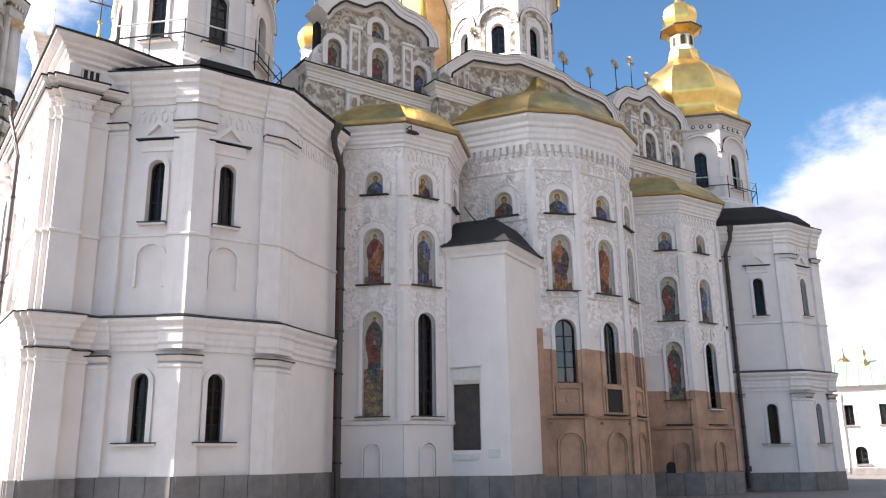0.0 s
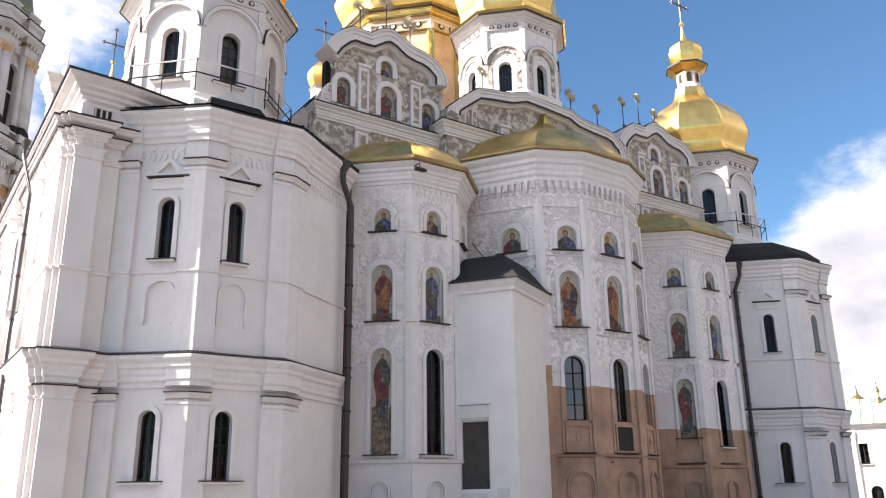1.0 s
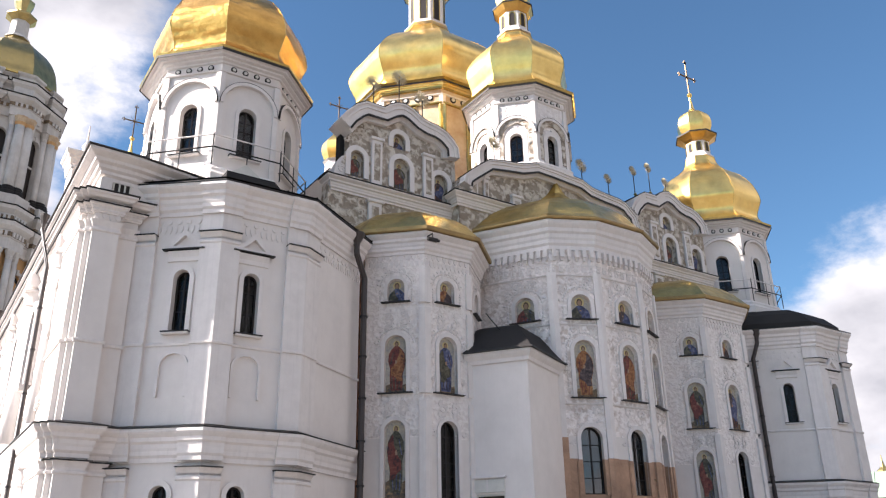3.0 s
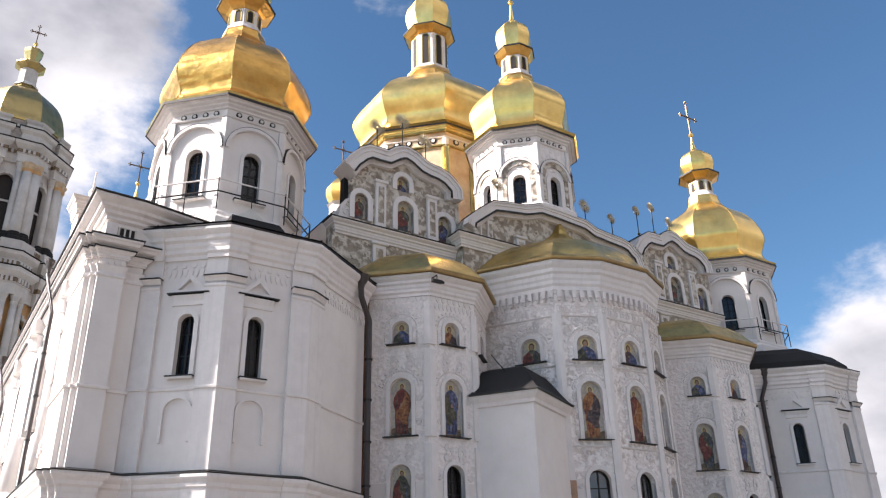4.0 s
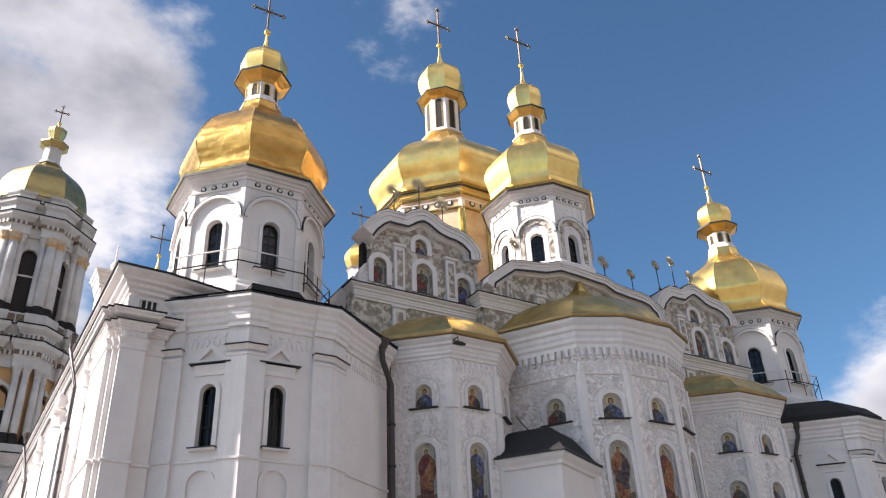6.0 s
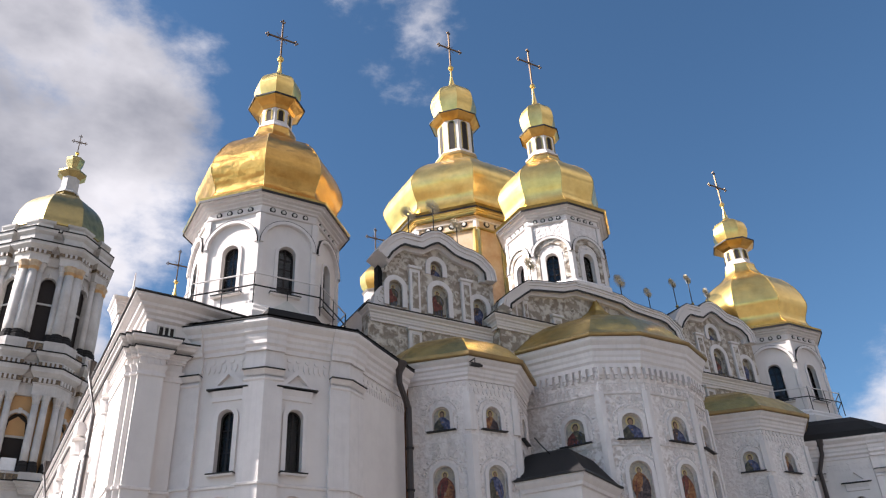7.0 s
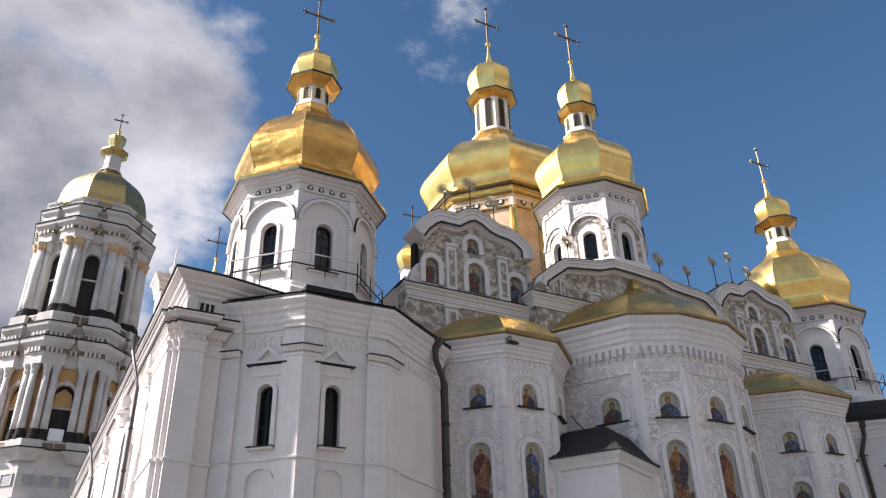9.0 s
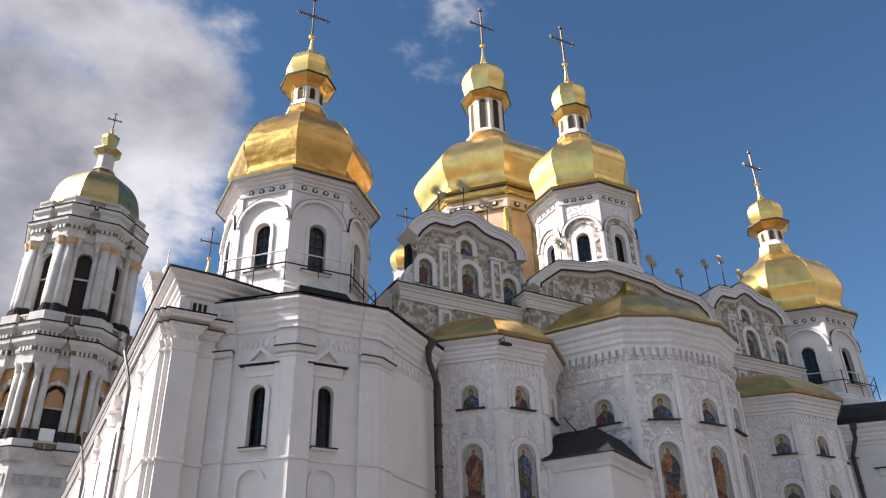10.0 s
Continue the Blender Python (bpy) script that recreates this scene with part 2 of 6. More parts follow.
ROBES = [mosaic("mosaic_robe_" + n, c) for n, c in (
    ("red", [(0.035, 0.014, 0.012), (0.15, 0.028, 0.02), (0.23, 0.075, 0.045)]), ("blue", [(0.026, 0.026, 0.055), (0.062, 0.078, 0.17), (0.19, 0.19, 0.27)]),
    ("orange", [(0.085, 0.026, 0.016), (0.26, 0.095, 0.03), (0.37, 0.19, 0.07)]), ("olive", [(0.021, 0.019, 0.014), (0.067, 0.060, 0.035), (0.144, 0.126, 0.086)]),
    ("dark", [(0.016, 0.012, 0.013), (0.051, 0.030, 0.033), (0.124, 0.092, 0.083)]))]
BELLGOLD = gilding("tarnished_gilding", (0.46, 0.36, 0.155), (0.33, 0.27, 0.13), 0.5, 0.8, 2, 0.12, 0.05, 0.45, 0.14, 0.4)
OCHRE = material("ochre_plaster", (0.55, 0.33, 0.15), 0.9, second=(0.45, 0.27, 0.13), scale=0.5)
BELL = material("belfry_white", (0.58, 0.555, 0.53), 0.85, second=(0.36, 0.33, 0.305), scale=0.3, amount=0.75, fine=4, streak=0.6)
GREENROOF = material("green_sheet_roof", (0.27, 0.37, 0.27), 0.6, second=(0.22, 0.31, 0.22), scale=0.7)
GREYPANEL = material("grey_ornament_panel", (0.27, 0.28, 0.31), 0.8, second=(0.40, 0.40, 0.41), scale=2.2, amount=1.0, fine=6, bump=0.2)
DOORWOOD = material("weathered_door_boards", (0.085, 0.07, 0.058), 0.7, second=(0.05, 0.043, 0.04), scale=2.5, amount=0.8, fine=30, bump=0.25, streak=0.5, spec=0.15)
STONE = material("worn_white_stone", (0.62, 0.60, 0.55), 0.8, scale=6, bump=0.3)
PAVING = material("paving", (0.15, 0.137, 0.125), 0.85, second=(0.112, 0.102, 0.095), scale=0.6, amount=0.8, fine=14, bump=0.3)
PIPE = material("brown_painted_pipe", (0.045, 0.034, 0.031), 0.5, second=(0.03, 0.024, 0.022), scale=3, bump=0.05)
CLOTH = material("white_board", (0.8, 0.8, 0.8), 0.6)


def glass_material(name, ior):
    m = bpy.data.materials.new(name)
    m.use_nodes = True
    b = m.node_tree.nodes["Principled BSDF"]
    b.inputs["Base Color"].default_value = (0.2, 0.22, 0.24, 1)
    b.inputs["Roughness"].default_value = 0.04
    b.inputs["Transmission Weight"].default_value = 1.0
    b.inputs["IOR"].default_value = ior
    return m


GLASS = glass_material("window_glass", 1.3)
BRIGHT_GLASS = glass_material("reflecting_window_glass", 1.9)
DRUM_GLASS = glass_material("dusty_window_glass", 1.5)

# ---------------- mesh tools ----------------
W = {}


def root(name, at, label, category, group="", kind=""):
    e = new(name)
    e.location = at
    e.empty_display_size = 0.3
    W[e.name] = Matrix.Translation(at)
    return tagged(e, label, category, group, kind)


def part(name, bm, mat, parent, label="", m=None, smooth=False):
    """Links a bmesh (or a shared mesh) as one part under parent; m is its place in the world."""
    m = m or Matrix()
    if isinstance(bm, bpy.types.Mesh):
        me = bm
    else:
        bmesh.ops.recalc_face_normals(bm, faces=bm.faces)
        me = bpy.data.meshes.new(name)
        bm.to_mesh(me)
        bm.free()
        for k in (mat if isinstance(mat, (list, tuple)) else [mat]):
            me.materials.append(k)
        if smooth:
            me.polygons.foreach_set("use_smooth", [True] * len(me.polygons))
    ob = new(name, me)
    if parent:
        ob.parent = parent
        ob.matrix_basis = W[parent.name].inverted() @ m
    else:
        ob.matrix_basis = m
    W[ob.name] = m
    return tagged(ob, label)


def facet(P, Q):
    """Frame of a wall face from P to Q, as seen from outside left to right: x along, -y outwards, z up."""
    e = Vector((Q[0] - P[0], Q[1] - P[1], 0)).normalized()
    inn = Vector((-e.y, e.x, 0))
    m = Matrix.Identity(4)
    m.col[0][:3], m.col[1][:3], m.col[2][:3], m.col[3][:3] = e, inn, (0, 0, 1), (P[0], P[1], 0)
    return m, math.hypot(Q[0] - P[0], Q[1] - P[1])


def arch_loop(cx, sill, w, h, round_top=True, n=10, grow=0.0, foot=0.0):
    """Outline of an opening, anticlockwise from its lower left."""
    w2, top = w / 2 + grow, sill + h
    pts = [(cx - w2, sill - foot), (cx + w2, sill - foot)]
    if round_top:
        c = top - w / 2
        pts += [(cx + w2 * math.cos(math.pi * k / n), c + w2 * math.sin(math.pi * k / n)) for k in range(n + 1)]
    else:
        pts += [(cx + w2, top + grow), (cx - w2, top + grow)]
    return pts


def box_bm(x0, x1, y0, y1, z0, z1, bm=None, bevel=0.0):
    bm = bm or bmesh.new()
    vs = [bm.verts.new(p) for p in ((x0, y0, z0), (x1, y0, z0), (x1, y1, z0), (x0, y1, z0), (x0, y0, z1), (x1, y0, z1), (x1, y1, z1), (x0, y1, z1))]
    es = set()
    for f in ((0, 3, 2, 1), (4, 5, 6, 7), (0, 1, 5, 4), (1, 2, 6, 5), (2, 3, 7, 6), (3, 0, 4, 7)):
        es.update(bm.faces.new([vs[i] for i in f]).edges)
    if bevel:
        bmesh.ops.bevel(bm, geom=list(es), offset=bevel, segments=1, affect="EDGES")
    return bm


def slab_bm(loop, y0, y1, bm=None, holes=()):
    """A flat plate with the outline loop (x, z) and holes, from depth y0 (front) to y1."""
    bm = bm or bmesh.new()
    edges = []
    for lp in (loop, *holes):
        vs = [bm.verts.new((x, y0, z)) for x, z in lp]
        edges += [bm.edges.new((vs[i], vs[(i + 1) % len(vs)])) for i in range(len(vs))]
    got = bmesh.ops.triangle_fill(bm, use_beauty=True, use_dissolve=False, edges=edges)
    faces = [g for g in got["geom"] if isinstance(g, bmesh.types.BMFace)]
    ext = bmesh.ops.extrude_face_region(bm, geom=faces)
    bmesh.ops.translate(bm, verts=[g for g in ext["geom"] if isinstance(g, bmesh.types.BMVert)], vec=(0, y1 - y0, 0))
    return bm


def band_bm(inner, outer, y0, y1, bm=None, closed=False):
    """A raised band between two outlines of equal length."""
    bm = bm or bmesh.new()
    n = len(inner)
    rows = [[bm.verts.new((p[0], y, p[1])) for p in lp] for lp, y in ((inner, y1), (inner, y0), (outer, y0), (outer, y1))]
    for i in range(n if closed else n - 1):
        j = (i + 1) % n
        for a, b in ((0, 1), (1, 2), (2, 3)):
            bm.faces.new((rows[a][i], rows[a][j], rows[b][j], rows[b][i]))
    if not closed:
        for i in (0, n - 1):
            bm.faces.new([rows[k][i] for k in range(4)])
    return bm


def archivolt_bm(cx, sill, w, h, grow, y0, y1, gap=0.0, round_top=True):
    """A raised surround up the jambs and over the arch."""
    a, b = arch_loop(cx, sill, w, h, round_top, 12, gap), arch_loop(cx, sill, w, h, round_top, 12, gap + grow)
    return band_bm(a[1:] + a[:1], b[1:] + b[:1], y0, y1)


def moulding_bm(path, profile, closed=False, bm=None):
    """A profile of (out, z) swept along a plan polyline, outwards on its right hand, with mitred corners."""
    bm = bm or bmesh.new()
    n = len(path)
    P = [Vector(p) for p in path]
    normals = []
    for i in range(n if closed else n - 1):
        e = (P[(i + 1) % n] - P[i]).normalized()
        normals.append(Vector((e.y, -e.x)))
    rows = []
    for i in range(n):
        a = normals[i - 1] if (closed or i) else normals[0]
        b = normals[i] if (closed or i < n - 1) else normals[-1]
        mit = (a + b) / max(0.25, 1 + a.dot(b))
        rows.append([bm.verts.new((P[i].x + mit.x * o, P[i].y + mit.y * o, z)) for o, z in profile])
    for i in range(n if closed else n - 1):
        j = (i + 1) % n
        for k in range(len(profile) - 1):
            bm.faces.new((rows[i][k], rows[j][k], rows[j][k + 1], rows[i][k + 1]))
    if not closed:
        for i in (0, n - 1):
            bm.faces.new(rows[i])
    return bm


def lathe_bm(profile, n=8, turn=None, bm=None, cap=True):
    """Rings of n corners at (radius, z); for n = 8 the faces look along the axes."""
    bm = bm or bmesh.new()
    turn = math.pi / n if turn is None else turn
    rings = [[bm.verts.new((r * math.cos(turn + 2 * math.pi * k / n), r * math.sin(turn + 2 * math.pi * k / n), z)) for k in range(n)] for r, z in profile]
    for a, b in zip(rings, rings[1:]):
        for k in range(n):
            bm.faces.new((a[k], a[(k + 1) % n], b[(k + 1) % n], b[k]))
    if cap:
        bm.faces.new(rings[0][::-1])
        bm.faces.new(rings[-1])
    return bm


def dome_bm(profile, cols=1, dent=0.0, seed=1):
    """An eight-sided dome of sheets: soft over the curve, sharp along the hips, with optional dents."""
    bm = bmesh.new()
    rnd = random.Random(seed)
    rings = []
    for i, (r, z) in enumerate(profile):
        ring = []
        for k in range(8):
            a0, a1 = math.pi / 8 + k * math.pi / 4, math.pi / 8 + (k + 1) * math.pi / 4
            P, Q = Vector((math.cos(a0), math.sin(a0), 0)) * r, Vector((math.cos(a1), math.sin(a1), 0)) * r
            out = (P + Q).normalized()
            for c in range(cols):
                v = P.lerp(Q, c / cols)
                if dent and 0 < i < len(profile) - 1:
                    v = v + out * rnd.uniform(-dent, dent) * (0.5 if c == 0 else 1.0) + Vector((0, 0, rnd.uniform(-dent, dent)))
                ring.append(bm.verts.new((v.x, v.y, z + v.z)))
        rings.append(ring)
    n = 8 * cols
    for a, b in zip(rings, rings[1:]):
        for k in range(n):
            bm.faces.new((a[k], a[(k + 1) % n], b[(k + 1) % n], b[k]))
        for k in range(0, n, cols):
            bm.edges.get((a[k], b[k])).smooth = False
    half = len(profile) // 2
    for i in [i for i in range(1, half) if profile[i][0] <= min(profile[i - 1][0], profile[i + 1][0])]:
        for k in range(n):
            bm.edges.get((rings[i][k], rings[i][(k + 1) % n])).smooth = False
    bm.faces.new(rings[0][::-1])
    bm.faces.new(rings[-1])
    return bm


def curve_points(pts, per=5):
    """Catmull-Rom through (r, z) points."""
    out = []
    for i in range(len(pts) - 1):
        p = [Vector(pts[max(0, min(len(pts) - 1, i + k))]) for k in (-1, 0, 1, 2)]
        for s in range(per):
            t = s / per
            v = 0.5 * (2 * p[1] + (p[2] - p[0]) * t + (2 * p[0] - 5 * p[1] + 4 * p[2] - p[3]) * t * t + (3 * p[1] - p[0] - 3 * p[2] + p[3]) * t ** 3)
            out.append((max(0.02, v.x), v.y))
    return out + [tuple(pts[-1])]


def tube_bm(points, r, n=8, bm=None):
    bm = bm or bmesh.new()
    P = [Vector(p) for p in points]
    rings = []
    for i, p in enumerate(P):
        d = (P[min(i + 1, len(P) - 1)] - P[max(i - 1, 0)]).normalized()
        a = d.cross(Vector((0, 0, 1)) if abs(d.z) < 0.9 else Vector((1, 0, 0))).normalized()
        b = d.cross(a)
        rings.append([bm.verts.new(p + r * (math.cos(2 * math.pi * k / n) * a + math.sin(2 * math.pi * k / n) * b)) for k in range(n)])
    for a, b in zip(rings, rings[1:]):
        for k in range(n):
            bm.faces.new((a[k], a[(k + 1) % n], b[(k + 1) % n], b[k]))
    bm.faces.new(rings[0])
    bm.faces.new(rings[-1][::-1])
    return bm


def moved(m, dx=0, dy=0, dz=0):
    return m @ Matrix.Translation((dx, dy, dz))


# ---------------- building pieces ----------------
THICK = 0.4


def wall(thing, m, length, z0, z1, openings, mat, split=None, name="wall", label=""):
    """One wall face with real openings. split: rising (height, material below) pairs."""
    bm = slab_bm([(0, z0), (length, z0), (length, z1), (0, z1)], 0, THICK, holes=[arch_loop(*o) for o in openings])
    mats = [mat]
    if split:
        for z, below in split:
            bmesh.ops.bisect_plane(bm, geom=bm.verts[:] + bm.edges[:] + bm.faces[:], plane_co=(0, 0, z), plane_no=(0, 0, 1))
            mats.append(below)
        for f in bm.faces:
            zc = f.calc_center_median().z
            f.material_index = next((k + 1 for k, (z, _) in enumerate(split) if zc < z), 0)
    return part(name, bm, mats, thing, label, m)


def window(thing, m, cx, sill, w, h, surround=0.1, bars=3, sill_w=None, mat=TRIM, depth=0.22, round_top=True, flash=True, glass=GLASS):
    """An arched window: surround, dark frame with bars, glass, sill with sheet flashing."""
    win = part("window", archivolt_bm(cx, sill, w, h, surround, -0.06, 0.05, 0.0, round_top), mat, thing, "white arched window surround", m)
    fr = band_bm(arch_loop(cx, sill, w, h, round_top, 10, -0.055, -0.055), arch_loop(cx, sill, w, h, round_top, 10, 0.0), depth - 0.03, depth + 0.05, closed=True)
    top = sill + h
    box_bm(cx - 0.028, cx + 0.028, depth - 0.02, depth + 0.03, sill + 0.03, top - 0.03, fr)
    for k in range(1, bars + 1):
        z = sill + (h - w * 0.35) * k / (bars + 0.6)
        box_bm(cx - w / 2 + 0.03, cx + w / 2 - 0.03, depth - 0.015, depth + 0.025, z - 0.018, z + 0.018, fr)
    part("frame", fr, FRAME, win, "dark window frame with glazing bars", m)
    pane = part("pane", slab_bm(arch_loop(cx, sill, w, h, round_top, 10, -0.03, -0.03), depth + 0.005, depth + 0.015), glass, win, "dark glass", m)
    sw = sill_w or w + 2 * surround + 0.1
    if flash:
        part("sill", box_bm(cx - sw / 2, cx + sw / 2, -0.17, 0.1, sill - 0.1, sill - 0.035, bevel=0.01), mat, win, "", m)
        part("flashing", box_bm(cx - sw / 2 - 0.02, cx + sw / 2 + 0.02, -0.2, 0.15, sill - 0.031, sill - 0.005), IRON, win, "dark sheet flashing", m)
    return win


def icon(thing, m, cx, sill, w, h, robe=0, bust=False, surround=0.1, depth=0.14, mat=TRIM, flash=True, lift=0.05):
    """A recessed mosaic panel: plain draped shape and halo on a toned field, in an arched white surround."""
    ic = part("icon_panel", slab_bm(arch_loop(cx, sill, w, h, True, 12, 0.0), depth, depth + 0.06), FIELD, thing, "arched mosaic panel, plain draped shape with gold halo", m)
    hr = w * (0.24 if bust else 0.155)
    hz = sill + h - w * (0.35 if bust else 0.36)
    disc = [(cx + hr * math.cos(2 * math.pi * k / 20), hz + hr * math.sin(2 * math.pi * k / 20)) for k in range(20)]
    part("halo", slab_bm(disc, depth - 0.012, depth), HALO, ic, "gold disc", m)
    cap = [(cx + hr * 0.6 * math.cos(2 * math.pi * k / 14), hz - 0.02 * hr + hr * 0.8 * math.sin(2 * math.pi * k / 14)) for k in range(14)]
    part("dark_oval", slab_bm(cap, depth - 0.018, depth - 0.012), HAIR, ic, "", m)
    oval = [(cx + hr * 0.44 * math.cos(2 * math.pi * k / 14), hz - 0.14 * hr + hr * 0.6 * math.sin(2 * math.pi * k / 14)) for k in range(14)]
    part("oval", slab_bm(oval, depth - 0.024, depth - 0.012), SKIN, ic, "plain ochre oval", m)
    top = hz - hr * 0.7
    lo = sill + 0.012 if bust else sill + h * lift
    ww = w * (0.5 if bust else 0.5)
    lean = (-1) ** robe

    def outline(pts):
        return [(cx + lean * ww * a, lo + (top - lo) * b) for a, b in pts][::1 if lean > 0 else -1]

    if bust:
        body = [(-1.0, 0.0), (1.0, 0.0), (1.0, 0.3), (0.86, 0.62), (0.5, 0.84), (0.22, 1.0), (-0.2, 1.0), (-0.5, 0.86), (-0.84, 0.66), (-0.96, 0.34)]
    else:
        body = [(-0.5, 0.0), (0.52, 0.0), (0.6, 0.18), (0.56, 0.34), (0.74, 0.5), (0.84, 0.66), (0.76, 0.82), (0.52, 0.92), (0.18, 1.0), (-0.16, 1.0), (-0.48, 0.93), (-0.72, 0.82), (-0.78, 0.66), (-0.6, 0.5), (-0.62, 0.3), (-0.58, 0.14)]
    part("robe", slab_bm(outline(body), depth - 0.02, depth - 0.008), ROBES[robe % 5], ic, "", m)
    if bust:
        drape = [(0.2, 0.02), (0.96, 0.02), (0.96, 0.3), (0.82, 0.6), (0.48, 0.82), (0.28, 0.9), (0.1, 0.5), (-0.2, 0.25)]
    else:
        drape = [(0.16, 0.2), (0.54, 0.2), (0.52, 0.36), (0.7, 0.5), (0.8, 0.66), (0.72, 0.8), (0.46, 0.9), (0.26, 0.94), (0.2, 0.78), (-0.08, 0.62), (-0.5, 0.5), (-0.52, 0.36), (-0.1, 0.3)]
    part("mantle", slab_bm(outline(drape), depth - 0.028, depth - 0.021), ROBES[(robe + 2) % 5], ic, "", m)
    for a0, b0, a1, b1 in ((-0.36, 0.03, -0.44, 0.3), (0.22, 0.04, 0.3, 0.2), (-0.06, 0.04, -0.08, 0.28), (-0.56, 0.6, -0.3, 0.86)):
        f = [(a0 - 0.035, b0), (a0 + 0.05, b0), (a1 + 0.035, b1), (a1 - 0.03, b1)]
        part("fold", slab_bm(outline(f), depth - 0.034, depth - 0.029), ROBES[(robe + 3) % 5], ic, "", m)
    part("oval", slab_bm(outline([(-0.16, 0.6), (0.04, 0.6), (0.08, 0.66), (-0.08, 0.69)]), depth - 0.036, depth - 0.03), SKIN, ic, "", m)
    if not bust:
        part("ground_strip", slab_bm([(cx - w / 2 + 0.01, sill + 0.01), (cx + w / 2 - 0.01, sill + 0.01), (cx + w / 2 - 0.01, sill + h * (lift + 0.11)), (cx + w * 0.2, sill + h * (lift + 0.08)), (cx - w * 0.1, sill + h * (lift + 0.14)), (cx - w / 2 + 0.01, sill + h * (lift + 0.09))], depth - 0.007, depth), EARTH, ic, "", m)
    part("surround", archivolt_bm(cx, sill, w, h, surround, -0.07, 0.04), mat, ic, "white stucco surround", m)
    if flash:
        part("flashing", box_bm(cx - w / 2 - surround - 0.1, cx + w / 2 + surround + 0.1, -0.17, 0.1, sill - 0.04, sill - 0.01), IRON, ic, "dark sheet flashing", m)
    return ic


def garland(ic, m, cx, sill, w, h, gap, size, seed, jambs=0.0, mat=TRIM):
    """A swag of stucco leaves over an arched panel, and down beside it when jambs > 0."""
    rnd = random.Random(seed)
    bm = bmesh.new()
    R, spring = w / 2 + gap, sill + h - w / 2
    spots = []
    n = max(6, int(math.pi * R / (size * 0.8)))
    for k in range(n + 1):
        a = math.pi * (0.06 + 0.88 * k / n)
        spots.append((cx + R * math.cos(a), spring + R * math.sin(a), a))
        if k % 2:
            spots.append((cx + (R + size * 0.9) * math.cos(a), spring + (R + size * 0.9) * math.sin(a), a + math.pi / 2))
    z = spring
    while jambs and z > spring - jambs:
        z -= size * 0.9
        spots += [(cx - R, z, 0.0), (cx + R, z, math.pi)]
    for x, z, a in spots:
        d = a + math.pi / 2 + rnd.uniform(-0.7, 0.7)
        e, f = Vector((math.cos(d), 0, math.sin(d))), Vector((-math.sin(d), 0, math.cos(d)))
        L, B = size * rnd.uniform(0.55, 0.8), size * rnd.uniform(0.3, 0.42)
        o = Vector((x, 0.01, z))
        top = bm.verts.new(o + Vector((0, -0.06, 0)) + e * L * 0.15)
        ring = [bm.verts.new(o + v) for v in (e * L, e * L * 0.3 + f * B, -e * L * 0.6 + f * B * 0.8, -e * L, -e * L * 0.6 - f * B * 0.8, e * L * 0.3 - f * B)]
        for i in range(6):
            bm.faces.new((ring[i], ring[(i + 1) % 6], top))
    tagged(part("garland", bm, mat, ic, "swag of white stucco leaves", m), kind="stuff")


def blind_niche(thing, m, cx, sill, w, h, mat=TRIM, double=True):
    """Two stepped arched bands on the wall face."""
    n = part("blind_niche", archivolt_bm(cx, sill, w, h, 0.07, -0.09, 0.03), mat, thing, "shallow arched blind niche", m)
    if double:
        part("inner_band", archivolt_bm(cx, sill, w - 0.16, h - 0.08, 0.05, -0.055, 0.03), mat, n, "", m)
    return n


def scroll_mesh(turns=1.6, r=0.22, flip=1, mat=TRIM):
    """A stucco tendril: a spiral ribbon with a leaf."""
    bm = bmesh.new()
    n = 22
    pts = []
    for k in range(n + 1):
        a = turns * 2 * math.pi * k / n
        rr = r * (1 - 0.85 * k / n)
        pts.append(Vector((flip * rr * math.cos(a), 0, rr * math.sin(a))))
    for i in range(n):
        d = (pts[i + 1] - pts[i]).normalized()
        s = Vector((-d.z, 0, d.x)) * 0.036 * (1.15 - 0.6 * i / n)
        q = [pts[i] - s, pts[i] + s, pts[i + 1] + s, pts[i + 1] - s]
        lo = [bm.verts.new((v.x, 0.02, v.z)) for v in q]
        hi = [bm.verts.new((v.x * 0.97, -0.034, v.z * 0.97)) for v in q]
        bm.faces.new(hi)
        bm.faces.new((lo[0], hi[0], hi[3], lo[3]))
        bm.faces.new((lo[1], hi[1], hi[2], lo[2]))
    for a in (0.3, 1.1, 1.9, 2.8, 3.7):
        rr = r * (1 - 0.85 * a / (turns * 2 * math.pi)) * 1.03
        c = Vector((flip * rr * math.cos(a), 0, rr * math.sin(a)))
        tip = c * (1 + 0.5 * r / rr)
        s = Vector((-c.z, 0, c.x)).normalized() * 0.062
        vs = [bm.verts.new(p) for p in (c * 0.95, (c + tip) / 2 + s + Vector((0, -0.035, 0)), tip, (c + tip) / 2 - s + Vector((0, -0.035, 0)))]
        bm.faces.new(vs)
    bmesh.ops.recalc_face_normals(bm, faces=bm.faces)
    me = bpy.data.meshes.new("scroll")
    bm.to_mesh(me)
    bm.free()
    me.materials.append(mat)
    return me


SCROLLS = [scroll_mesh(1.15, 0.19, 1), scroll_mesh(1.15, 0.19, -1), scroll_mesh(0.8, 0.12, 1), scroll_mesh(0.8, 0.12, -1)]
TONED = [scroll_mesh(1.3, 0.2, 1, BEIGE), scroll_mesh(1.3, 0.2, -1, BEIGE), scroll_mesh(1.0, 0.17, 1, BEIGE), scroll_mesh(0.8, 0.15, -1, BEIGE)]


def scrolls(thing, m, spots, meshes=None):
    """Stucco tendrils at (x, z, turn, size index)."""
    for x, z, turn, k in spots:
        part("scroll", (meshes or SCROLLS)[k], None, thing, "", m @ pose(x, 0, z, 0, turn, 0))


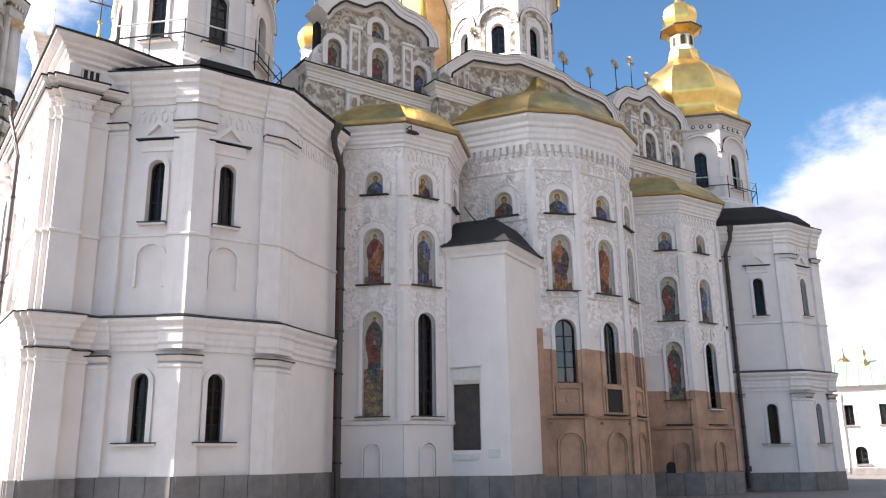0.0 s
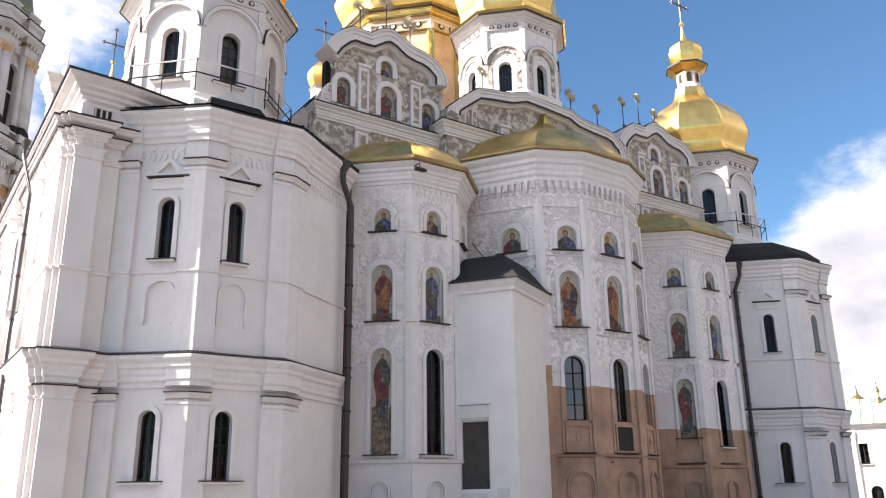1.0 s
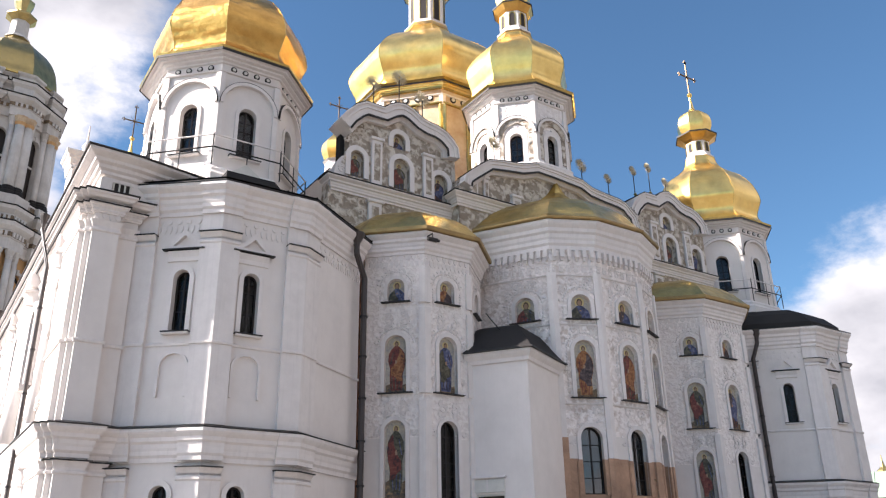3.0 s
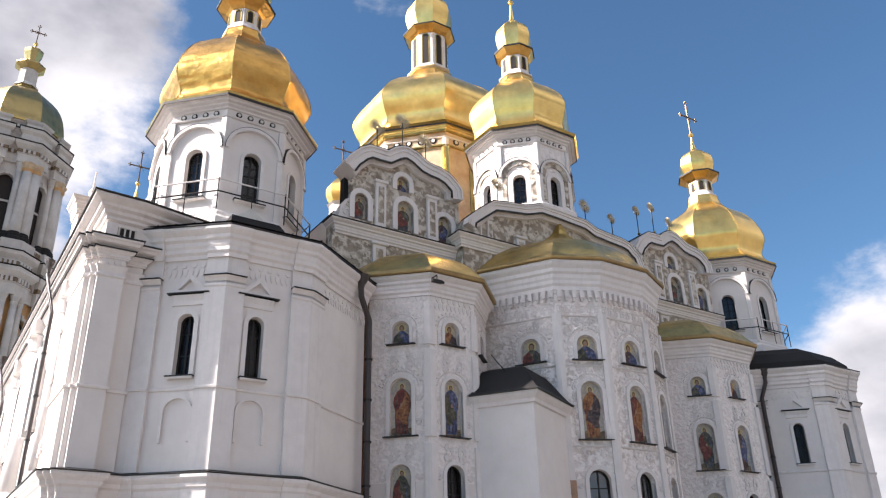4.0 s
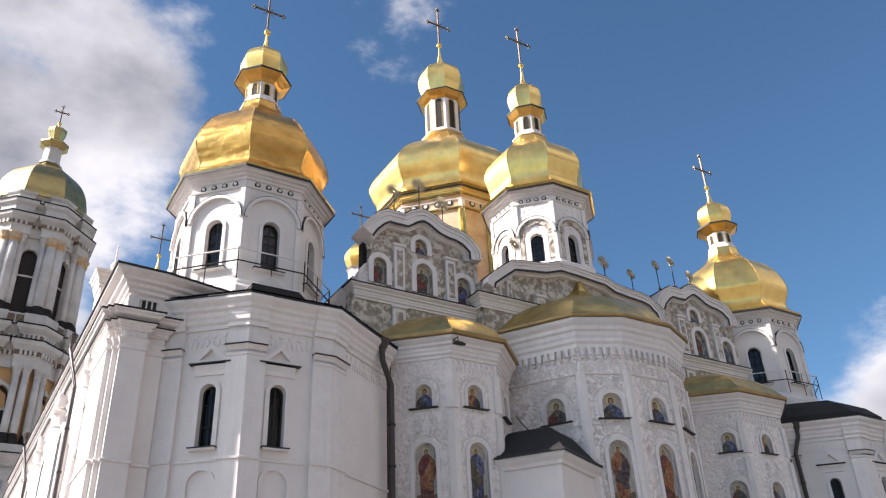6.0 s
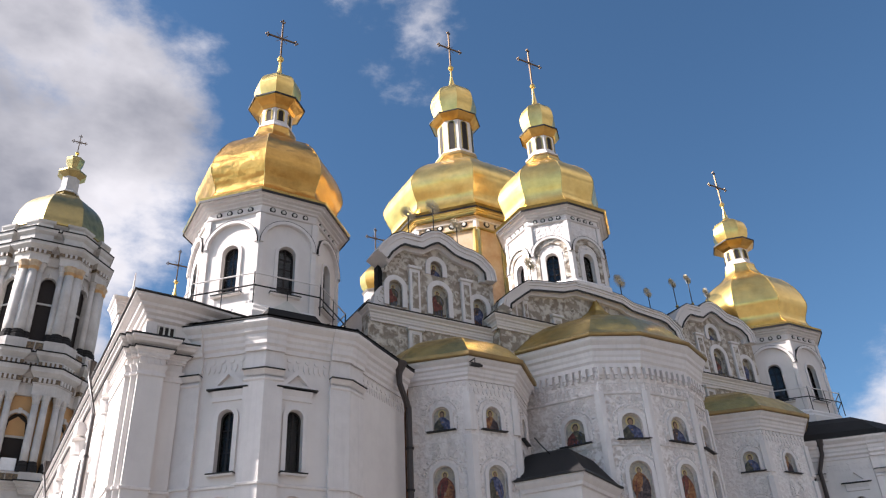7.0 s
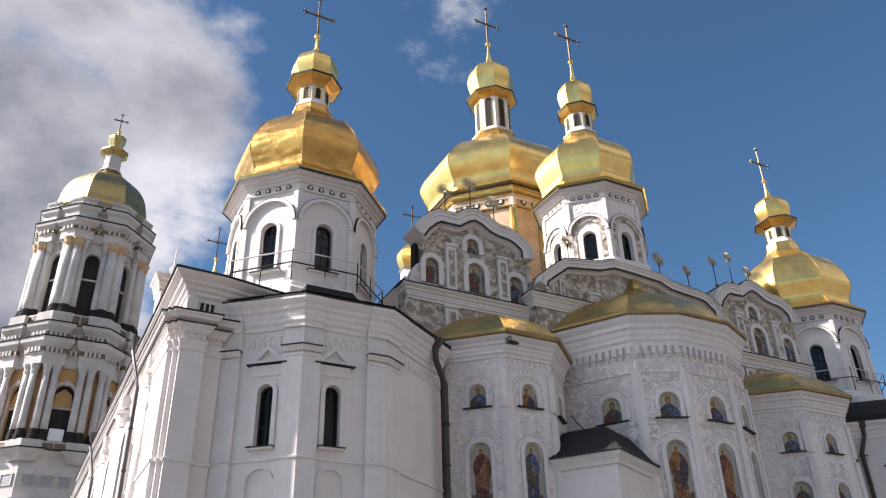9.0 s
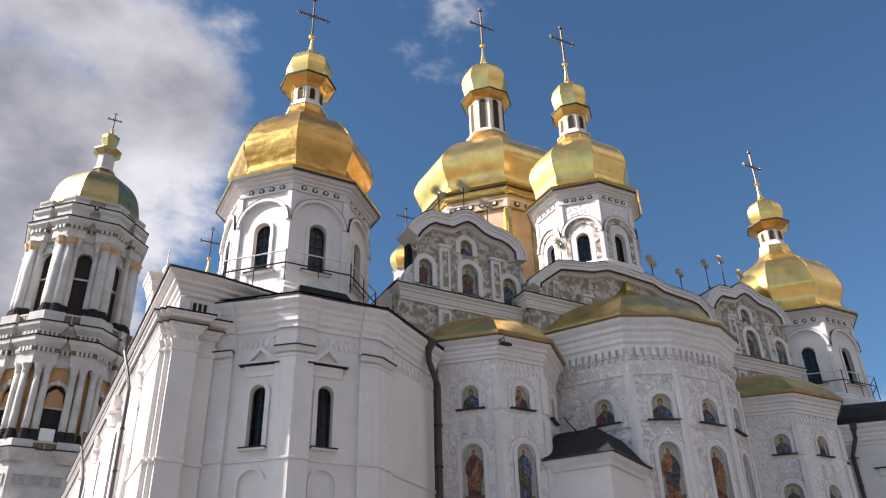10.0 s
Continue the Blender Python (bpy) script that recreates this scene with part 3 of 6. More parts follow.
def frieze_bm(length, z0, z1, step, y=-0.05, bm=None, drop=True):
    """A row of hanging stucco motifs, or of dentils."""
    bm = bm or bmesh.new()
    n = max(1, round(length / step))
    for k in range(n):
        x = (k + 0.5) * length / n
        w = length / n * 0.32
        if drop:
            pts = [(x - w, z1), (x - w, z0 + (z1 - z0) * 0.45), (x, z0), (x + w, z0 + (z1 - z0) * 0.45), (x + w, z1)]
            f = [bm.verts.new((a, y, b)) for a, b in pts]
            g = [bm.verts.new((a, 0.02, b)) for a, b in pts]
            bm.faces.new(f)
            for i in range(5):
                bm.faces.new((f[i], f[(i + 1) % 5], g[(i + 1) % 5], g[i]))
        else:
            box_bm(x - w, x + w, y, 0.02, z0, z1, bm)
    return bm


def corner_pilaster(thing, A, B, C, z0, z1, wl, wr, out=0.12, mat=TRIM, cap=True, name="pilaster"):
    """A pilaster wrapped round the corner B of the wall line A-B-C."""
    a, b, c = Vector(A), Vector(B), Vector(C)
    p0, p1 = b + (a - b).normalized() * wl, b + (c - b).normalized() * wr
    body = part(name, moulding_bm([p0, b, p1], [(-0.05, z0), (out, z0), (out, z1), (-0.05, z1)]), mat, thing)
    if cap:
        prof = [(out, z1 - 0.34), (out + 0.04, z1 - 0.30), (out + 0.04, z1 - 0.24), (out, z1 - 0.2), (out, z1 - 0.14), (out + 0.07, z1 - 0.05), (out + 0.12, z1), (0, z1)]
        part("capital", moulding_bm([p0, b, p1], prof), mat, body)
        part("flashing", moulding_bm([p0, b, p1], [(0, z1 + 0.004), (out + 0.16, z1 + 0.004), (out + 0.16, z1 + 0.035), (0, z1 + 0.05)]), IRON, body, "dark sheet flashing")
    return body


def cornice_profile(z0, z1, out):
    h = z1 - z0
    return [(0, z0), (0.06, z0), (0.06, z0 + 0.14 * h), (0.16 * out + 0.06, z0 + 0.22 * h), (0.16 * out + 0.06, z0 + 0.34 * h), (0.4 * out, z0 + 0.42 * h), (0.44 * out, z0 + 0.55 * h),
            (0.62 * out, z0 + 0.62 * h), (0.66 * out, z0 + 0.74 * h), (0.9 * out, z0 + 0.84 * h), (out, z0 + 0.9 * h), (out, z1), (-0.05, z1)]


def plinth(thing, path, z1, out=0.16):
    """A granite plinth of upright slabs with open joints."""
    base = part("plinth", moulding_bm(path, [(0, -0.3), (out - 0.03, -0.3), (out - 0.03, z1 - 0.03), (0, z1)]), GRANITE, thing, "grey granite plinth of upright slabs")
    for P, Q in zip(path, path[1:]):
        m, length = facet(P, Q)
        n = max(1, round(length / 0.75))
        for k in range(n):
            w = length / n
            bm = box_bm(k * w + 0.008, (k + 1) * w - 0.008, -out, 0.0, 0.0, z1, bevel=0.012)
            part("slab", bm, GRANITE, base, "", m)


def core(thing, path, z0, z1, mat=WHITE, name="back_wall", label=""):
    """The closed back and the cap of a body, behind its faces."""
    bm = bmesh.new()
    lo = [bm.verts.new((x, y, z0)) for x, y in path]
    hi = [bm.verts.new((x, y, z1)) for x, y in path]
    n = len(path)
    bm.faces.new((lo[-1], lo[0], hi[0], hi[-1]))
    bm.faces.new(hi)
    bm.faces.new(lo[::-1])
    return part(name, bm, mat, thing, label)


def pipe(label, points, r=0.1, funnel=True):
    p0 = points[-1]
    th = root("drainpipe", p0, label, "drainpipe")
    part("tube", tube_bm(points, r), PIPE, th)
    if funnel:
        x, y, z = points[0]
        part("hopper", lathe_bm([(r, z - 0.12), (r * 1.2, z), (r * 2.6, z + 0.28), (r * 2.8, z + 0.36)], 8), PIPE, th, "", Matrix.Translation((x, y, 0)))
    for k in range(1, 8):
        a, b = Vector(points[-2]), Vector(points[-1])
        q = a.lerp(b, k / 8)
        part("bracket", tube_bm([q - Vector((0, 0, 0.03)), q + Vector((0, 0, 0.03))], r * 1.35), IRON, th)
    return th


def cross(parent, c, z0, ball, z1, arm, half, s=1.0):
    """Gilded ball and forged cross with trefoil ends and rays."""
    m = Matrix.Translation((c[0], c[1], 0))
    t = 0.036 * s
    part("ball", lathe_bm([(0.02, ball - 0.16 * s), (0.12 * s, ball - 0.11 * s), (0.17 * s, ball), (0.12 * s, ball + 0.11 * s), (0.03, ball + 0.16 * s)], 12), GOLD, parent, "gilded ball", m)
    bm = box_bm(-t, t, -t, t, ball, z1)
    box_bm(-half, half, -t * 0.9, t * 0.9, arm - t, arm + t, bm)
    for x, z in ((-half, arm), (half, arm), (0, z1)):
        for dx, dz in ((0, 0.1 * s), (0, -0.1 * s), (0.09 * s, 0), (-0.09 * s, 0)):
            box_bm(x + dx - t, x + dx + t, -t, t, z + dz - t, z + dz + t, bm)
    for q in (45, 135, 225, 315):
        a = radians(q)
        d = Vector((math.cos(a), 0, math.sin(a)))
        tube_bm([Vector((0, 0, arm)) + d * 0.04, Vector((0, 0, arm)) + d * half * 0.55], t * 0.4, 5, bm)
    part("cross", bm, BRONZE, parent, "gilded forged cross with trefoil ends", m)


def tower(name, c, label, base, drum_r, eave_r, eave, dome, lantern, spire, win, gilded_drum=False, relief=False, gold=None):
    """An octagonal drum with arched windows, medallions, gilded pear dome, lantern and cross.
    lantern: radius, foot, eave height, eave radius, small-dome radius. spire: small dome's top, ball, cross top, arm, half arm. win: sill, width, height."""
    th = root(name, (c[0], c[1], base), label, "church tower", "gilded domes of the church")
    m0 = Matrix.Translation((c[0], c[1], 0))
    gold = gold or GOLD
    body = CREAM if gilded_drum else (RELIEF if relief else WHITE)
    corners = [(c[0] + drum_r * math.cos(radians(-112.5 + 45 * k)), c[1] + drum_r * math.sin(radians(-112.5 + 45 * k))) for k in range(8)]
    top = eave - 0.12
    k_med = 1.9 if gilded_drum else 1.15
    for k in range(8):
        P, Q = corners[k], corners[(k + 1) % 8]
        m, length = facet(P, Q)
        sill, w, h = win
        w_ = wall(th, m, length, base, top, [] if gilded_drum else [(length / 2, sill, w, h)], body, name="drum_face")
        if gilded_drum:
            for x in (0.0, 0.5, 1.0):
                part("gilt_strip", box_bm(length * x - 0.22, length * x + 0.22, -0.1, 0.02, base, top - 1.3, bevel=0.03), OLDGOLD, w_, "gilded pilaster strip", m)
            for z in (top - 1.25, top - 0.3):
                part("gilt_belt", box_bm(0, length, -0.14, 0.02, z, z + 0.12, bevel=0.03), OLDGOLD, w_, "", m)
        else:
            window(w_, m, length / 2, sill, w, h, 0.24 if relief else 0.13, 4, glass=DRUM_GLASS, flash=not gilded_drum, sill_w=w + 0.5)
        # big hood arch over the window
        R = length * 0.44
        spring = sill + h - 0.05
        arc = [(length / 2 + R * math.cos(math.pi * i / 16), spring + R * math.sin(math.pi * i / 16)) for i in range(17)]
        arc2 = [(length / 2 + (R + 0.13) * math.cos(math.pi * i / 16), spring + (R + 0.13) * math.sin(math.pi * i / 16)) for i in range(17)]
        arc3 = [(length / 2 + (R + 0.144) * math.cos(math.pi * i / 16), spring + (R + 0.144) * math.sin(math.pi * i / 16)) for i in range(17)]
        if not gilded_drum:
            part("hood_arch", band_bm(arc, arc2, -0.16, 0.02), TRIM, w_, "raised white hood arch", m)
            part("flashing", band_bm(arc2, arc3, -0.17, 0.02), IRON, w_, "dark sheet edge", m)
        if relief:
            arc0 = [(length / 2 + (R - 0.26) * math.cos(math.pi * i / 16), spring + (R - 0.26) * math.sin(math.pi * i / 16)) for i in range(17)]
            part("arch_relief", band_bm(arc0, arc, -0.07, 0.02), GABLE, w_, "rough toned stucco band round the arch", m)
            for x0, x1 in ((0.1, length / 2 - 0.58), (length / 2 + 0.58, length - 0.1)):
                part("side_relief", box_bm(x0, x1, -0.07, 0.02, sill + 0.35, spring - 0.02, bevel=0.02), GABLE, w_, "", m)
            scrolls(w_, m, [(length * 0.2, spring + 0.2, 20, 2), (length * 0.8, spring + 0.2, 160, 3), (length * 0.18, sill + 0.5, 60, 2), (length * 0.82, sill + 0.5, 120, 3), (length * 0.5, sill + h + 0.28, 90, 2)])
        for i in range(4):
            x = length * (0.2 + 0.2 * i)
            zc = top - (0.8 if gilded_drum else 0.45)
            ring = [(x + 0.105 * math.cos(2 * math.pi * j / 12), zc + 0.105 * math.sin(2 * math.pi * j / 12)) for j in range(12)]
            med = part("medallion", slab_bm([((p[0] - x) * k_med + x, (p[1] - zc) * k_med + zc) for p in ring], -0.03, 0.01), IRON, w_, "dark round medallion with a pale boss", m)
            part("boss", slab_bm([((p[0] - x) * 0.55 * k_med + x, (p[1] - zc) * 0.55 * k_med + zc) for p in ring], -0.06, -0.03), STONE, med, "", m)
        corner_pilaster(th, corners[k - 1], P, Q, base, top - 0.7, 0.16, 0.16, 0.08, TRIM, cap=False, name="corner_strip")
    part("base_moulding", moulding_bm(corners, [(0, base - 0.1), (0.2, base - 0.1), (0.2, base + 0.12), (0.1, base + 0.25), (0, base + 0.3)], True), TRIM, th)
    part("belt", moulding_bm(corners, [(0, top - 0.68), (0.08, top - 0.66), (0.1, top - 0.6), (0, top - 0.58)], True), TRIM, th)
    co = eave_r * 0.924 - drum_r * 0.924
    part("cornice", moulding_bm(corners, [(0, top - 0.3), (0.07, top - 0.28), (0.09, top - 0.22), (co * 0.42, top - 0.17), (co * 0.46, top - 0.11), (co * 0.72, top - 0.08), (co * 0.76, top - 0.02), (co * 0.96, top + 0.02), (0, top + 0.03)], True), TRIM if not gilded_drum else GOLD, th)
    part("eave", lathe_bm([(eave_r - 0.12, eave - 0.1), (eave_r, eave - 0.08), (eave_r, eave - 0.02), (dome[0][0] + 0.3, eave + (dome[0][1] - eave) * 0.5), (dome[0][0], dome[0][1] + 0.02)], 8), OLDGOLD, th, "gilded eave with dark edge", m0)
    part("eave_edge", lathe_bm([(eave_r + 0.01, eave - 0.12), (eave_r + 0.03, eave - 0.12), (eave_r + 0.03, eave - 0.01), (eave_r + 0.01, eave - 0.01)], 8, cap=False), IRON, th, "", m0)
    dented = gold is DEEPGOLD and c[0] < 20
    pts = curve_points(dome, 4)
    part("dome", dome_bm(pts, 6 if dented else 3, 0.028 if dented else 0.008, 7), gold, th, "gilded eight-sided pear dome" + (" of crumpled sheet" if dented else ""), m0, True)
    ribs = bmesh.new()
    for k in range(8):
        a = math.pi / 8 + k * math.pi / 4
        tube_bm([((r + 0.008) * math.cos(a), (r + 0.008) * math.sin(a), z) for r, z in pts], 0.012, 4, ribs)
    part("ribs", ribs, OLDGOLD, th, "", m0)
    lr, lz, le, ler, sr = lantern
    lant = part("lantern", lathe_bm([(lr * 1.25, lz), (lr * 1.22, lz + 0.1), (lr * 1.02, lz + 0.24), (lr, lz + 0.3), (lr, le - 0.35), (lr * 1.1, le - 0.3)], 8), TRIM, th, "small white lantern with gilded trim", m0)
    lc = [(c[0] + lr * math.cos(radians(-112.5 + 45 * k)), c[1] + lr * math.sin(radians(-112.5 + 45 * k))) for k in range(8)]
    for k in range(8):
        m, length = facet(lc[k], lc[(k + 1) % 8])
        hh = le - lz - 0.95
        part("opening", slab_bm(arch_loop(length / 2, lz + 0.42, length * 0.42, hh), -0.012, 0.0), FRAME, lant, "", m)
        part("opening_trim", archivolt_bm(length / 2, lz + 0.42, length * 0.42, hh, 0.06, -0.03, 0), OLDGOLD, lant, "", m)
    part("lantern_eave", lathe_bm([(lr * 1.05, le - 0.42), (lr * 1.2, le - 0.3), (ler * 0.98, le - 0.06), (ler, le), (ler, le + 0.05), (sr * 0.8, le + 0.28)], 8), DEEPGOLD, th, "", m0)
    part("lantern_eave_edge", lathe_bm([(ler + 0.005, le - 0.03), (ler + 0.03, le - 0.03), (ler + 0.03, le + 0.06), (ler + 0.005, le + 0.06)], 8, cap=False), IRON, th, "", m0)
    st, ball, ct, arm, half = spire
    h = st - le
    part("small_dome", dome_bm(curve_points([(sr * 0.8, le + 0.1), (sr * 0.98, le + 0.3 * h), (sr, le + 0.5 * h), (sr * 0.82, le + 0.72 * h), (sr * 0.36, le + 0.88 * h), (sr * 0.16, st), (0.08, st + (ball - st) * 0.55), (0.05, ball)], 3), 1, 0.0), GOLD, th, "", m0, True)
    cross(th, c, st, ball, ct, arm, half, 1.0 if half < 0.8 else 1.25)
    return th


def railing(c, r, z, label):
    th = root("roof_railing", (c[0], c[1], z), label, "railing")
    pts = [(c[0] + r * math.cos(radians(-112.5 + 45 * k)), c[1] + r * math.sin(radians(-112.5 + 45 * k))) for k in range(8)]
    for k in range(8):
        a, b = pts[k], pts[(k + 1) % 8]
        for dz in (0.45, 0.95):
            part("rail", tube_bm([(*a, z + dz), (*b, z + dz)], 0.028, 6), IRON if dz < 0.6 else TRIM, th)
        part("post", tube_bm([(*a, z - 0.3), (*a, z + 1.0)], 0.025, 6), IRON, th)
        mid = ((a[0] + b[0]) / 2, (a[1] + b[1]) / 2)
        part("post", tube_bm([(*mid, z - 0.3), (*mid, z + 1.0)], 0.02, 6), IRON, th)


# ---------------- ground ----------------
def build_ground():
    bm = bmesh.new()
    cuts = [-3000, -400, -60, 0, 60, 150, 400, 3000]
    grid = [[bm.verts.new((x, y, 0)) for x in cuts] for y in cuts]
    for r0, r1 in zip(grid, grid[1:]):
        for i in range(len(cuts) - 1):
            bm.faces.new((r0[i], r0[i + 1], r1[i + 1], r1[i]))
    tagged(part("ground", bm, PAVING, None), "worn grey paved square round the church", "ground", kind="structure")


build_ground()

def reflection_wall():
    """Unseen plain wall added behind the viewer; closes the square and darkens low reflections."""
    tagged(part("wall_east", box_bm(-60, 90, -46, -45, -0.2, 10.5, bevel=0.05), GRANITE, None), "unseen plain wall added to darken low reflections", "wall", kind="structure")


reflection_wall()

# ---------------- the church: plan ----------------
AX = 23.6                                    # the church's axis, x
CHAPEL = [(4.9, 24.45), (7.05, 22.65), (9.75, 22.62), (12.9, 24.8)]
APSE = [(13.3, 25.2), (14.95, 23.65), (16.95, 23.65), (18.6, 25.2)]
CENTRE = [(19.05, 25.9), (20.7, 23.2), (22.4, 22.4), (24.8, 22.4), (26.5, 23.2), (28.15, 25.9)]


def mirrored(path):
    return [(2 * AX - x, y) for x, y in reversed(path)]


def back_core(thing, front, back, z1, mat=BROWN):
    """Closes a body behind its front faces and under its roof."""
    pts = [front[-1], *back, front[0]]
    bm = bmesh.new()
    for a, b in zip(pts, pts[1:]):
        v = [bm.verts.new(p) for p in ((*a, 0), (*b, 0), (*b, z1), (*a, z1))]
        bm.faces.new(v)
    bm.faces.new([bm.verts.new((*p, z1)) for p in front + list(back)])
    part("back_wall", bm, mat, thing)


def loft_roof(thing, ring, apex, steps, mat, name="roof", label=""):
    """A roof that rises from the eave ring to the apex; steps: (share of the way in, height)."""
    bm = bmesh.new()
    a = Vector(apex)
    rows = [[bm.verts.new((x + (a.x - x) * f, y + (a.y - y) * f, z)) for x, y in ring] for f, z in steps]
    for r0, r1 in zip(rows, rows[1:]):
        for i in range(len(ring) - 1):
            bm.faces.new((r0[i], r0[i + 1], r1[i + 1], r1[i]))
    return part(name, bm, mat, thing, label)


def offset_path(path, d):
    P = [Vector(p) for p in path]
    out = []
    for i in range(len(P)):
        ns = []
        for a, b in ((i - 1, i), (i, i + 1)):
            if a >= 0 and b < len(P):
                e = (P[b] - P[a]).normalized()
                ns.append(Vector((e.y, -e.x)))
        n = sum(ns, Vector((0, 0))) / len(ns)
        n = n / n.length_squared if n.length else n
        out.append((P[i].x + n.x * d, P[i].y + n.y * d))
    return out


# ---------------- side chapels ----------------
def chapel(path, name, label, plinth_top, windows, blinds, back):
    """A two-storeyed polygonal chapel. windows: face index and place along it."""
    th = root(name, ((path[1][0] + path[2][0]) / 2, path[1][1] + 2, 0), label, "church chapel")
    for i, (P, Q) in enumerate(zip(path, path[1:])):
        m, length = facet(P, Q)
        mine = [s for k, s in windows if k == i]
        ops = [(s, 2.2, 0.5, 1.88) for s in mine] + [(s, 8.42, 0.5, 1.92) for s in mine]
        w = wall(th, m, length, 0, 13.0, ops, WHITE)
        for s in mine:
            window(w, m, s, 2.2, 0.5, 1.88, 0.14, 3, 1.22)
            window(w, m, s, 8.42, 0.5, 1.92, 0.14, 2, 0.8)
            # little triangular pediment over the upper window
            tri, tri2 = [(s - 0.62, 11.0), (s + 0.62, 11.0), (s, 11.62)], [(s - 0.34, 11.09), (s + 0.34, 11.09), (s, 11.43)]
            pd = part("window_pediment", band_bm(tri2, tri, -0.14, 0.02, closed=True), TRIM, w, "small triangular pediment", m)
            part("flashing", box_bm(s - 0.66, s + 0.66, -0.19, 0.02, 10.965, 10.996), IRON, pd, "", m)
            part("lintel", moulding_bm([(s - 0.5, 0), (s + 0.5, 0)], [(0, 10.6), (0.05, 10.62), (0.05, 10.75), (0.12, 10.93), (0, 10.95)]), TRIM, pd, "", m)
            if blinds:
                blind_niche(w, m, s + 0.02, 6.5, 0.78, 1.25, TRIM, False)
        fz = frieze_bm(length, 11.54, 11.78, 0.17, -0.03)
        n = max(1, round(length / 0.3))
        for k in range(n):
            x = (k + 0.5) * length / n
            slab_bm([(x + 0.085 * math.cos(math.pi * q / 4), 11.93 + 0.085 * math.sin(math.pi * q / 4)) for q in range(8)], -0.03, 0.01, fz)
        tagged(part("frieze", fz, TRIM, w, "row of hanging stucco leaves under the cornice", m), kind="stuff")
        part("string", moulding_bm([(0, 0), (length, 0)], [(0, 7.98), (0.05, 8.0), (0.06, 8.06), (0, 8.1)]), TRIM, w, "", m)
    plinth(th, path, plinth_top)
    part("ledge", moulding_bm(path, cornice_profile(4.68, 5.58, 0.34)), TRIM, th, "moulded belt between the storeys")
    part("ledge_flashing", moulding_bm(path, [(-0.02, 5.584), (0.38, 5.584), (0.38, 5.61), (-0.02, 5.72)]), IRON, th, "dark sheet flashing")
    part("cornice", moulding_bm(path, cornice_profile(12.1, 13.05, 0.45)), TRIM, th, "stepped white crowning cornice")
    part("cornice_flashing", moulding_bm(path, [(-0.02, 13.054), (0.5, 13.054), (0.5, 13.09), (-0.02, 13.2)]), IRON, th, "dark sheet edge")
    for i in range(len(path)):
        A, B, C = path[max(0, i - 1)], path[i], path[min(len(path) - 1, i + 1)]
        if i == 0:
            A = (B[0] - (C[0] - B[0]) * 0.1, B[1] - (C[1] - B[1]) * 0.1)
        if i == len(path) - 1:
            C = (B[0] + (B[0] - A[0]) * 0.1, B[1] + (B[1] - A[1]) * 0.1)
        wl, wr = (0.02, 0.78) if i == 0 else ((0.62, 0.55) if i == 1 else ((0.62, 0.8) if i == 2 else (0.5, 0.02)))
        if i == len(path) - 1:
            continue
        corner_pilaster(th, A, B, C, plinth_top, 4.52, wl, wr, 0.13)
        corner_pilaster(th, A, B, C, 5.7, 11.46, wl, wr, 0.13)
        # the cornices break forward over the pilasters
        a, b, c = Vector(A), Vector(B), Vector(C)
        p0, p1 = b + (a - b).normalized() * wl, b + (c - b).normalized() * wr
        part("string_break", moulding_bm([p0, b, p1], [(0.1, 7.98), (0.18, 8.0), (0.19, 8.06), (0.1, 8.1)]), TRIM, th)
        part("frieze_block", moulding_bm([p0, b, p1], [(-0.02, 11.52), (0.1, 11.52), (0.1, 12.14), (-0.02, 12.14)]), TRIM, th)
        part("cornice_break", moulding_bm([p0, b, p1], [(o + 0.12, z) for o, z in cornice_profile(12.1, 13.045, 0.36)]), TRIM, th)
        part("ledge_break", moulding_bm([p0, b, p1], [(o + 0.12, z) for o, z in cornice_profile(4.72, 5.57, 0.25)]), TRIM, th)
    back_core(th, path, back, 13.0)
    return th


south = chapel(CHAPEL, "side_chapel", "white two-storey polygonal chapel with arched windows and sunlit corner", 1.3, [(0, 1.69), (1, 1.02)], True, [(12.9, 31), (4.9, 31)])
NORTH_APSE = [(28.6, 25.2), (30.25, 23.65), (33.05, 23.65), (34.5, 25.0)]
NORTH = [(34.8, 25.2), (37.3, 22.7), (39.85, 22.7), (41.85, 24.4)]
north = chapel(NORTH, "side_chapel", "white two-storey polygonal chapel with arched windows beside the far apse", 0.85, [(0, 2.0), (1, 1.05)], False, [(41.85, 31), (34.8, 31)])


